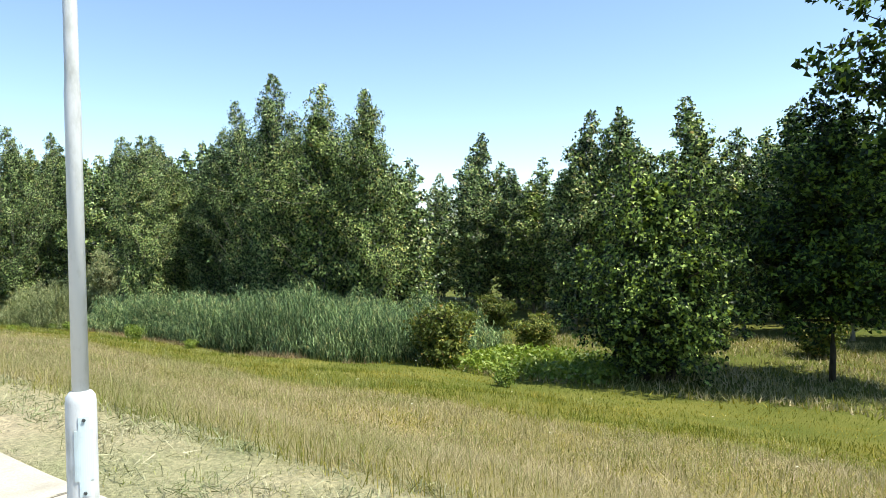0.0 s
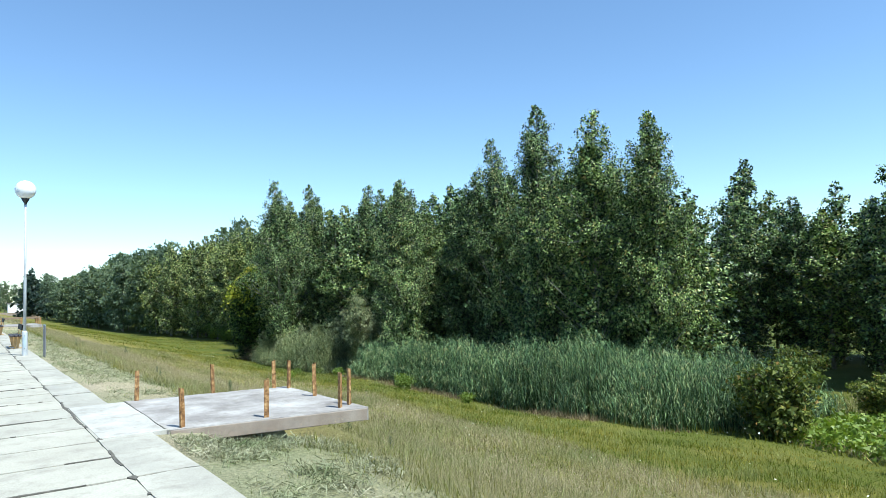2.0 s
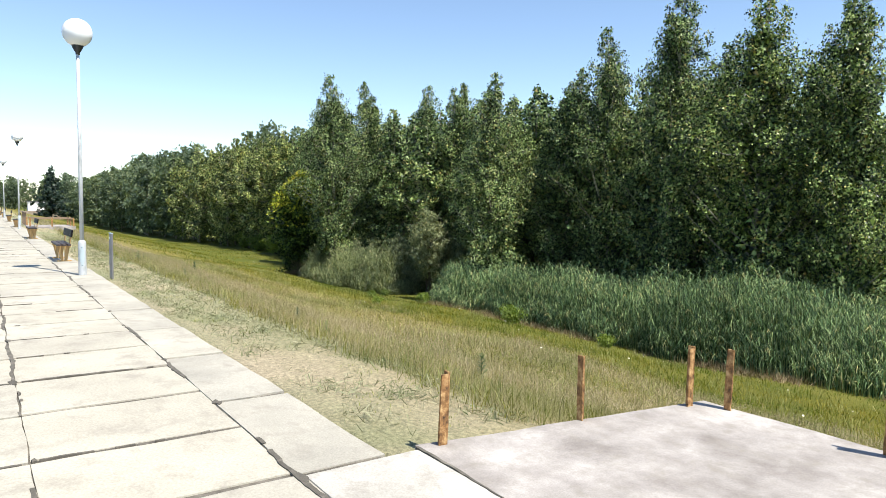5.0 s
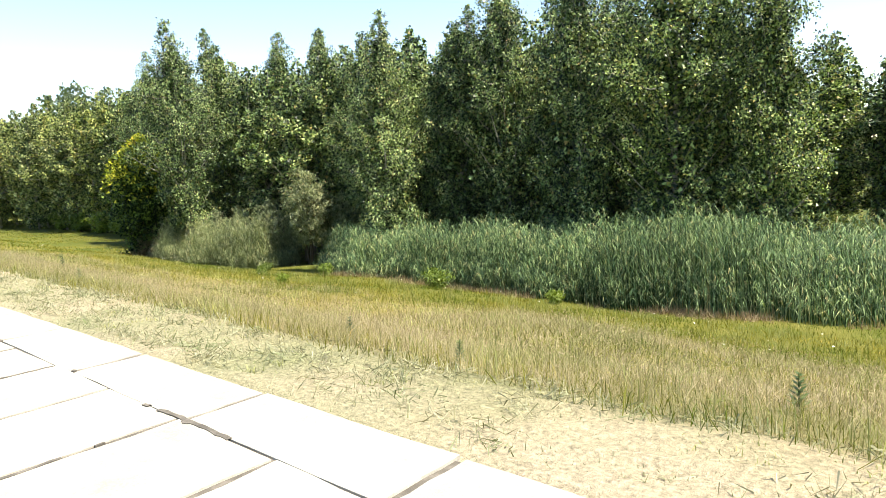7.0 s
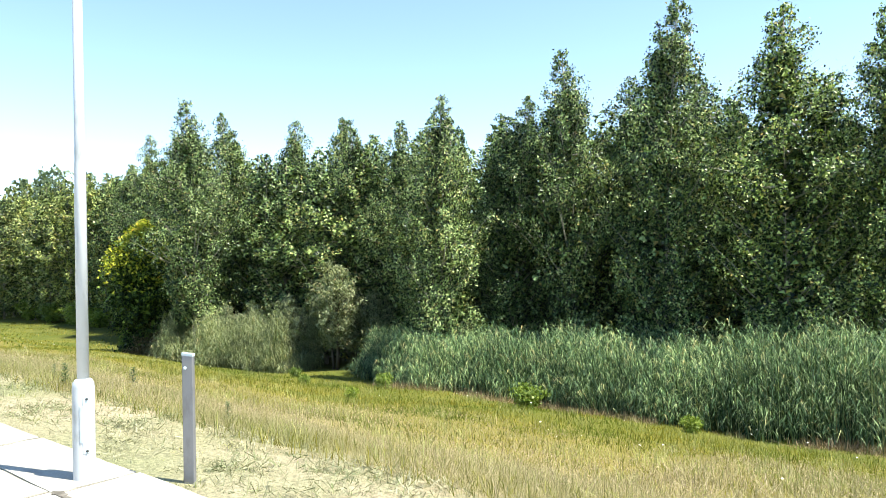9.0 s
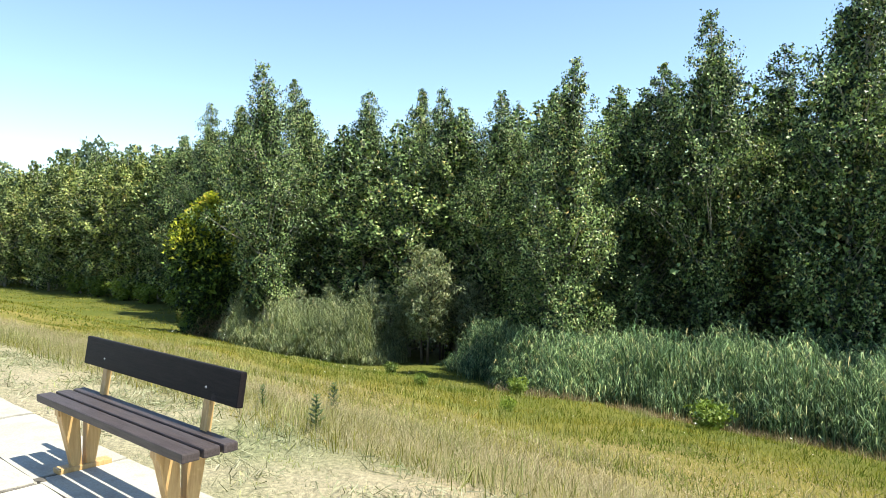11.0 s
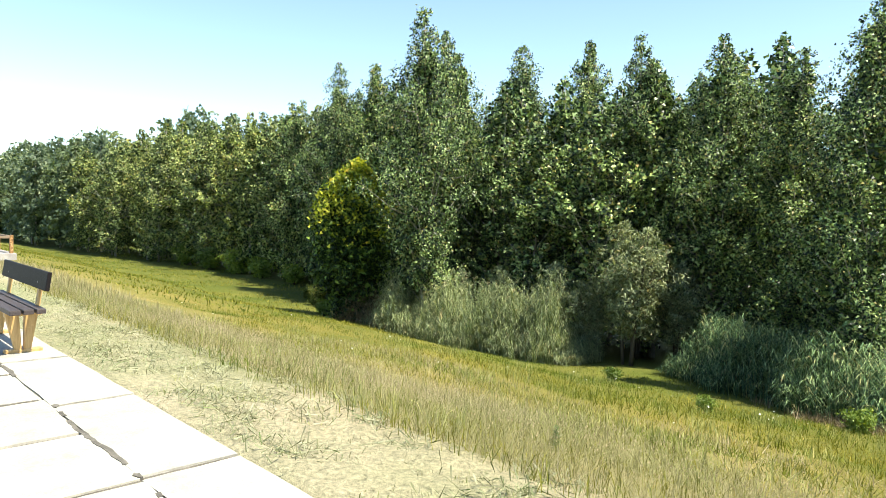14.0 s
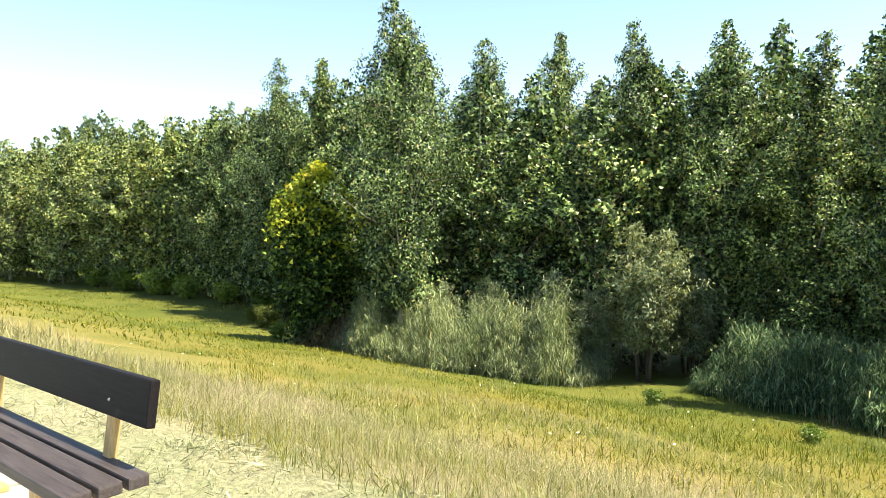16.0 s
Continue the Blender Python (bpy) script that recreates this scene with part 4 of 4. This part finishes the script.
g = np.random.default_rng(7)
grass("tall_grass", M_GRASS, "tall seeding straw-coloured grass on the bank", g, [
    (150000, (-36, 12.5, 1.45, 3.2), 0.22, 0.0019, 0.9),
    (80000, (-36, 12.5, 2.9, 4.4), 0.21, 0.0030, 0.9),
    (70000, (-14, 12.5, 4.2, 9.5), 0.17, 0.0055, 0.8),
    (12000, (-36, -13, 4.2, 8.0), 0.18, 0.0050, 0.7),
    (26000, (-9, 18.0, 20.0, 38.0), 0.30, 0.022, 0.6),
    (12000, (-90, -34, 1.6, 4.5), 0.30, 0.016, 0.5)])
grass("meadow_grass", M_GREEN, "olive green meadow grass below the bank", g, [
    (26000, (-36, 12.5, 1.3, 2.95), 0.17, 0.0024, 0.6),
    (50000, (-38, 12.5, 3.0, 7.0), 0.13, 0.007, 0.9),
    (30000, (-34, 12.5, 8.5, 15.0), 0.20, 0.0085, 0.8),
    (50000, (-44, 12.5, 7.0, 12.0), 0.10, 0.008, 1.1),
    (50000, (-52, 14.0, 12.0, 19.5), 0.11, 0.010, 1.1),
    (8000, (-10, 16.0, 19.0, 36.0), 0.26, 0.024, 0.6),
    (24000, (-110, -44, 6.0, 30.0), 0.16, 0.028, 0.8)])
grass("mown_grass", M_HAY, "short dry mown grass and hay on the verge", g, [
    (60000, (-32, 12.5, 0.24, 1.6), 0.026, 0.0035, 2.6),
    (24000, (-34, 12.5, 0.27, 1.9), 0.04, 0.0026, 1.0),
    (5000, (-80, -32, 0.27, 1.6), 0.06, 0.009, 1.2)])


def build_tufts():
    """Green tufts that grow again in the mown verge, and fuzzy seed heads over the tall grass."""
    rng = np.random.default_rng(12)
    n = 420
    at = np.stack((rng.uniform(-33, 12, n), 0.4 + 1.5 * rng.uniform(0, 1, n) ** 0.7), 1)
    at = at[~((at[:, 0] > -4.8) & (at[:, 0] < -1.3))]
    pick = rng.integers(0, len(at), 6000)
    p = at[pick] + rng.normal(0, 0.04, (6000, 2)) * (1 + 1.3 * rng.uniform(0, 1, (6000, 1)))
    p[:, 1] = np.maximum(p[:, 1], 0.30)
    foot = np.stack((p[:, 0], p[:, 1], land(p[:, 0], p[:, 1]) - 0.01), 1)
    tagged(new("green_tufts", array_mesh("green_tufts", *blades(rng, foot, 0.045, 0.0030, 0.7), M_TUFT)), "green grass tufts growing again in the mown verge", "grass", kind="stuff")
    n = 5000
    pick = rng.uniform(0, 1, (14, 2)) * np.array((2.6, 1.7)) + np.array((-1.5, 0.45))
    p = pick[rng.integers(0, 14, n)] + rng.normal(0, 0.13, (n, 2))
    p = p[(p[:, 1] > 0.33) & (p[:, 0] > -1.62)]
    c = np.stack((p[:, 0], p[:, 1], land(p[:, 0], p[:, 1]) + rng.uniform(0.0, 0.07, len(p))), 1)
    tagged(new("cut_grass", array_mesh("cut_grass", *leaves(rng, c, 0.09, 0.0, 0.08), M_HAY)), "pale cut grass heaped beside the concrete platform", "grass", kind="stuff")
    # long pale-green clumps standing out of the tall grass
    n = 420
    at = np.stack((rng.uniform(-38, 12, n), 1.7 + 14.0 * rng.uniform(0, 1, n) ** 1.3), 1)
    at = at[~((at[:, 0] > -4.9) & (at[:, 0] < -0.6) & (at[:, 1] < 3.2))]
    pick = rng.integers(0, len(at), 20000)
    p = at[pick] + rng.normal(0, 0.10, (20000, 2)) * (1 + 1.6 * rng.uniform(0, 1, (20000, 1)))
    foot = np.stack((p[:, 0], p[:, 1], land(p[:, 0], p[:, 1]) - 0.01), 1)
    tagged(new("grass_clumps", array_mesh("grass_clumps", *blades(rng, foot, 0.24, 0.0030, 0.45), M_TUFT)), "long pale green grass clumps among the straw", "grass", kind="stuff")
    # pale dead litter along the foot of the reeds
    x = rng.uniform(-31, -8, 9000)
    x = x[(np.sin(x * 0.9 + 0.4) + 0.6 * np.sin(x * 2.7) + rng.uniform(-0.8, 0.8, 9000) > 0.1) | ((x < -19.8) & (x > -24.0))]
    y = reed_front(x) + rng.normal(-0.25, 0.35, len(x))
    foot = np.stack((x, y, land(x, y) - 0.01), 1)
    tagged(new("reed_litter", array_mesh("reed_litter", *blades(rng, foot, 0.30, 0.010, 1.0, plain=True), M_LITTER)), "broken tan reed litter along the foot of the reeds", "litter", kind="stuff")
    # little heaps of mown hay left lying
    n = 520
    at = np.stack((rng.uniform(-33, 12, n), 0.45 + 1.3 * rng.uniform(0, 1, n)), 1)
    at = at[~((at[:, 0] > -4.9) & (at[:, 0] < -1.2))]
    pick = rng.integers(0, len(at), 26000)
    p = at[pick] + rng.normal(0, 1, (26000, 2)) * np.array((0.15, 0.09))
    p[:, 1] = np.maximum(p[:, 1], 0.34)
    c = np.stack((p[:, 0], p[:, 1], land(p[:, 0], p[:, 1]) + rng.uniform(0.0, 1.0, 26000) ** 2 * 0.055), 1)
    tagged(new("hay_wisps", array_mesh("hay_wisps", *leaves(rng, c, 0.105, 0.0, 0.06), M_HAY)), "wisps of dry mown hay lying on the verge", "hay", kind="stuff")
    bits = []
    for n, area, size in ((60000, (-34, 12.5, 1.6, 4.2), 0.015), (50000, (-20, 12.5, 4.0, 8.5), 0.021)):
        c = scatter(rng, n, *area, lumps=0.5)
        c[:, 2] += rng.uniform(0.14, 0.31, len(c))
        bits.append(leaves(rng, c, size, -1.5, 0.3))
    tagged(new("seed_heads", array_mesh("seed_heads", *stack(bits), M_SEED)), "fuzzy tan seed heads above the tall grass", "grass", kind="stuff")


build_tufts()


def build_herbs():
    rng = np.random.default_rng(9)
    n = 5200
    x, y = rng.uniform(-6.6, 1.0, n), rng.uniform(20.0, 25.5, n)
    c = np.stack((x, y, land(x, y) + rng.uniform(0.05, 0.55, n)), 1)
    tagged(new("low_herbs", array_mesh("low_herbs", *leaves(rng, c, 0.16), M_NETTLE)), "bright green low herbs beside the bush", "herbs", kind="stuff")
    n = 260
    x, y = np.concatenate((rng.normal(-3.2, 2.4, 70), rng.uniform(-36, 11, n - 70))), np.concatenate((rng.normal(18.4, 1.2, 70), rng.uniform(2.4, 13, n - 70)))
    c = np.stack((x, y, land(x, y) + rng.uniform(0.35, 0.55, n)), 1)
    v, f = [], []
    ring = np.linspace(0, 2 * np.pi, 7)[:-1]
    for k in range(n):
        r = rng.uniform(0.4, 1.0) * (0.011 + 0.0008 * max(c[k][1] - 2, 0))
        tilt = rng.normal(0, 0.25, 2)
        base = len(v)
        v.append(c[k] - np.array((0, 0, r * 0.35)))
        for a in ring:
            v.append(c[k] + r * np.array((math.cos(a), math.sin(a), tilt[0] * math.cos(a) + tilt[1] * math.sin(a))))
        f += [(base, base + 1 + j, base + 1 + (j + 1) % 6) for j in range(6)]
    tagged(new("wild_flowers", array_mesh("wild_flowers", np.array(v), np.array(f), M_FLOWER)), "scattered cream umbels above the meadow grass", "flowers", kind="stuff")


build_herbs()


def make_weed(seed, h):
    weed = thing("thistle", "dark green thistle standing in the dry grass", "weed", "verge weeds")
    rng = np.random.default_rng(seed)
    bm = bmesh.new()
    tube(bm, [(0, 0, 0), (0.01, 0.0, h * 0.5), (0.02, 0.01, h)], [0.009, 0.007, 0.003], 6)
    part("stem", bm, M_WEED, weed)
    out = []
    n = 46
    for k in range(n):
        z = h * (0.12 + 0.88 * k / n)
        a = 2.4 * k
        L = 0.12 * (1.15 - 0.75 * k / n)
        d, s = np.array((math.cos(a), math.sin(a), 0.45)), np.array((-math.sin(a), math.cos(a), 0)) * 0.018
        p = np.array((0.01, 0, z))
        v = np.array((p, p + d * L * 0.5 + s, p + d * L, p + d * L * 0.5 - s))
        out.append((v, np.array(((0, 1, 2), (0, 2, 3)))))
    leaf = new("leaves", array_mesh("leaves", *stack(out), M_WEED))
    leaf.parent = weed
    return weed


weed = make_weed(1, 0.40)
weed.matrix_basis = pose(-21.65, 3.6, float(land(-21.65, 3.6)))
for x, y, s in ((-19.7, 1.75, 0.8), (-20.9, 2.1, 0.6), (-16.9, 2.2, 0.6), (-25.4, 2.6, 0.5), (-6.6, 2.6, 0.7), (-10.4, 2.2, 0.6), (-8.8, 1.9, 0.5), (-1.42, 2.85, 0.5), (-3.4, 3.3, 0.6)):
    copy_thing(weed, pose(x, y, float(land(x, y)), 0, 0, 77 * x) @ Matrix.Diagonal((s, s, s, 1)))

# ---- far shore and what stands at the end of the promenade ----


def build_far_shore():
    rng = np.random.default_rng(15)
    n = 15000
    a = rng.uniform(0, 1, n)
    x = -340 - 260 * rng.uniform(0, 1, n)
    y = -420 + 430 * a
    crest = 14 + 11 * np.sin(a * 5.0 + 0.6) * np.sin(a * 2.2) + 3 * np.sin(a * 23) + 1.6 * np.sin(a * 61) + (-x - 340) * 0.045
    z = -1.5 + crest * rng.uniform(0, 1, n) ** 0.6
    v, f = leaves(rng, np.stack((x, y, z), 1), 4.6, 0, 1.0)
    tagged(new("far_wood", array_mesh("far_wood", v, f, M_HAZE_FAR)), "wooded hills along the far shore, leaf colour tinted for haze", "woodland", kind="stuff")


build_far_shore()


def build_kiosk():
    k = thing("kiosk", "small white flat-roofed hut at the end of the promenade", "hut")
    bm = bmesh.new()
    box(bm, (4.0, 5.0, 2.4), Matrix.Translation((0, 0, 1.2)), 0.03)
    part("wall", bm, M_WALL, k)
    bm = bmesh.new()
    box(bm, (4.5, 5.5, 0.2), Matrix.Translation((0, 0, 2.5)), 0.03)
    part("roof", bm, M_ROOF, k)
    bm = bmesh.new()
    box(bm, (0.06, 1.6, 0.9), Matrix.Translation((2.02, 0.6, 1.5)), 0.01)
    part("window", bm, M_GLASS, k)
    k.matrix_basis = pose(-205, 11.0, float(land(-205, 11.0)) + 1.2)
    bm = bmesh.new()
    box(bm, (8.0, 9.0, 3.0), Matrix.Translation((0, 0, -1.5)), 0.05)
    part("plinth", bm, M_EDGE, k)


build_kiosk()
conifer = tree_mesh(71, 12.0, 9.0, 0.5, 5000, bare=0.03, belly=0.12, rise=(-0.2, 0.15), mat=M_CONIFER, bark=M_DARKBARK, label="dark blue-green spreading conifer near the hut", name="conifer", group="", power=1.0)
conifer.matrix_basis = pose(-180, 12.0, float(land(-180, 12.0)))

# ---- promenade slabs ----


def build_promenade():
    pave = tagged(new("pavement"), "pale concrete slab promenade with dark open joints", "promenade", kind="structure")
    bm = bmesh.new()
    box(bm, (420, 2.59, 0.10), Matrix.Translation((-170, -1.07, -0.058)))
    part("joint_bed", bm, M_JOINT, pave, "dark dirt and tar in the joints")
    rnd = random.Random(4)

    def slab_mesh(seed, lx, ly, gap, side_gap, mat=M_SLAB):
        """A slab with slightly ragged, rounded arrises, centred at its top."""
        r = random.Random(seed)
        bm = bmesh.new()
        box(bm, (lx - gap, ly - side_gap, 0.11), Matrix.Translation((0, 0, -0.055)))
        bmesh.ops.subdivide_edges(bm, edges=[e for e in bm.edges if e.calc_length() > 0.3], cuts=3)
        for v in bm.verts:
            v.co.x += r.uniform(-0.012, 0.012)
            v.co.y += r.uniform(-0.007, 0.007)
        me = bpy.data.meshes.new("slab")
        bm.to_mesh(me)
        bm.free()
        me.materials.append(mat)
        return me

    kinds = {"right": [slab_mesh(s, 0.875, 1.09, 0.044, 0.009) for s in range(5)], "left": [slab_mesh(s + 9, 0.875, 1.02, 0.044, 0.009) for s in range(5)], "edge": [slab_mesh(s + 20, 1.50, 0.51, 0.034, 0.008, M_STRIP) for s in range(4)]}
    far = []

    def lay(kind, x, y, long=1.0):
        me = kinds[kind][rnd.randrange(len(kinds[kind]))]
        m = pose(x, y, rnd.uniform(-0.002, 0.004), rnd.uniform(-0.2, 0.2), rnd.uniform(-0.2, 0.2), rnd.choice((0, 180)) + rnd.uniform(-0.25, 0.25)) @ Matrix.Diagonal((long, 1, 1, 1))
        if -36 < x < 14:
            ob = new("slab", me)
            ob.parent = pave
            ob.matrix_basis = m
        else:
            far.append((me, m))

    # cross joints of the two slab rows and of the edge strip; the slabs were cast a little unequal
    cross = np.interp(np.arange(-15, 233), (-15, 0, 5, 9, 12, 16, 31, 233), (15.54, 2.415, -1.853, -5.32, -8.085, -11.59, -24.85, -202.6))
    strip = [3.35 + 1.75 * k for k in range(7, 0, -1)] + [3.35, 1.60, -0.15, -1.93, -4.42, -5.88, -7.39, -8.91] + [-10.45 - 1.53 * k for k in range(125)]
    for x0, x1 in zip(cross, cross[1:]):
        lay("right", (x0 + x1) / 2, -0.795, (x0 - x1) / 0.875)
        lay("left", (x0 + x1) / 2 + 0.02, -1.85, (x0 - x1) / 0.875)
    for x0, x1 in zip(strip, strip[1:]):
        lay("edge", (x0 + x1) / 2, 0.005, (x0 - x1) / 1.5)
    bm = bmesh.new()
    for me, m in far:
        k = len(bm.verts)
        bm.from_mesh(me)
        bm.verts.ensure_lookup_table()
        for v in bm.verts[k:]:
            v.co = m @ v.co
    rest = part("slabs_beyond", bm, M_SLAB, pave)
    rest["kind"] = "stuff"
    # tar and dirt that fills the joints, in ragged ribbons with breaks
    bm = bmesh.new()

    def ribbon(p0, p1, width, z, step=0.055, cover=0.75):
        p0, p1 = Vector(p0), Vector(p1)
        n = max(2, int((p1 - p0).length / step))
        side = Vector((-(p1 - p0).y, (p1 - p0).x)).normalized()
        phase, last = rnd.uniform(0, 60), None
        for i in range(n + 1):
            u = i * step
            swell = 0.5 + 0.5 * math.sin(u * 2.3 + phase + 1.7 * math.sin(u * 0.9 + phase)) + rnd.uniform(-0.25, 0.25)
            if swell < 1 - cover:
                last = None
                continue
            w = width * (0.30 + 0.7 * swell)
            off = 0.35 * width * math.sin(u * 5.1 + phase) + rnd.uniform(-0.2, 0.2) * width
            c = p0 + (p1 - p0) * (i / n)
            a, b = c + side * (off + w / 2), c + side * (off - w / 2)
            row = [bm.verts.new((a.x, a.y, z)), bm.verts.new((b.x, b.y, z)), bm.verts.new((b.x, b.y, z - 0.02)), bm.verts.new((a.x, a.y, z - 0.02))]
            if last:
                for j in range(4):
                    bm.faces.new((last[j], last[(j + 1) % 4], row[(j + 1) % 4], row[j]))
            last = row

    ribbon((13, -0.25), (-40, -0.25), 0.030, 0.0068, cover=0.36)
    ribbon((13, -1.34), (-40, -1.34), 0.034, 0.0068, cover=0.8)
    ribbon((-4.42, 0.447), (-1.95, 0.405), 0.018, 0.0125, 0.04, 1.3)
    for x in cross:
        if -34 < x < 13:
            ribbon((x, -1.30), (x, -0.28), 0.030, 0.0069, 0.05, rnd.uniform(0.45, 0.9))
            ribbon((x + 0.02, -2.33), (x + 0.02, -1.38), 0.028, 0.0069, 0.05, rnd.uniform(0.4, 0.85))
    # broken corners filled with tar where the joints meet
    for x in list(strip) + list(cross[::2]):
        if -34 < x < 13:
            cx, cy, r = x + rnd.uniform(-0.05, 0.05), (-0.25 if x in strip else -1.34) + rnd.uniform(-0.02, 0.02), rnd.uniform(0.025, 0.075)
            ring = [(cx + r * rnd.uniform(0.5, 1.5) * math.cos(a * 0.7), cy + 0.6 * r * rnd.uniform(0.5, 1.3) * math.sin(a * 0.7)) for a in range(9)]
            top = [bm.verts.new((px, py, 0.0078)) for px, py in ring]
            low = [bm.verts.new((px, py, -0.012)) for px, py in ring]
            bm.faces.new(top)
            for i in range(9):
                bm.faces.new((top[i], low[i], low[(i + 1) % 9], top[(i + 1) % 9]))
    bmesh.ops.recalc_face_normals(bm, faces=bm.faces[:])
    tar = part("tar_patches", bm, M_JOINT, pave, "dark tar and dirt along the joints")
    tar["kind"] = "stuff"
    # pale landing in front of the platform, over the strip
    bm = bmesh.new()
    box(bm, (2.46, 0.66, 0.12), Matrix.Translation((-3.16, 0.105, -0.052)), 0.006)
    part("landing", bm, M_LAND, pave)
    # sloping bank down to the lake, in long panels, with a pale kerb at its foot
    bank = tagged(new("lake_bank"), "sloping pale concrete lake bank with a kerb at its foot", "embankment", kind="structure")
    bm = bmesh.new()
    for k in range(60):
        x0, x1 = 16 - 4.0 * k, 12.02 - 4.0 * k
        vs = [bm.verts.new(p) for p in ((x0, -2.38, -0.01), (x1, -2.38, -0.01), (x1, -5.0, -0.62), (x0, -5.0, -0.62), (x0, -2.38, -0.13), (x1, -2.38, -0.13), (x1, -5.0, -0.76), (x0, -5.0, -0.76))]
        for f in ((0, 1, 2, 3), (7, 6, 5, 4), (0, 4, 5, 1), (1, 5, 6, 2), (2, 6, 7, 3), (3, 7, 4, 0)):
            bm.faces.new([vs[i] for i in f])
    bmesh.ops.recalc_face_normals(bm, faces=bm.faces[:])
    part("panels", bm, M_SLAB, bank)
    bm = bmesh.new()
    box(bm, (240, 0.3, 0.5), Matrix.Translation((-104, -5.15, -0.72)), 0.02)
    part("kerb", bm, M_SLAB, bank)


build_promenade()
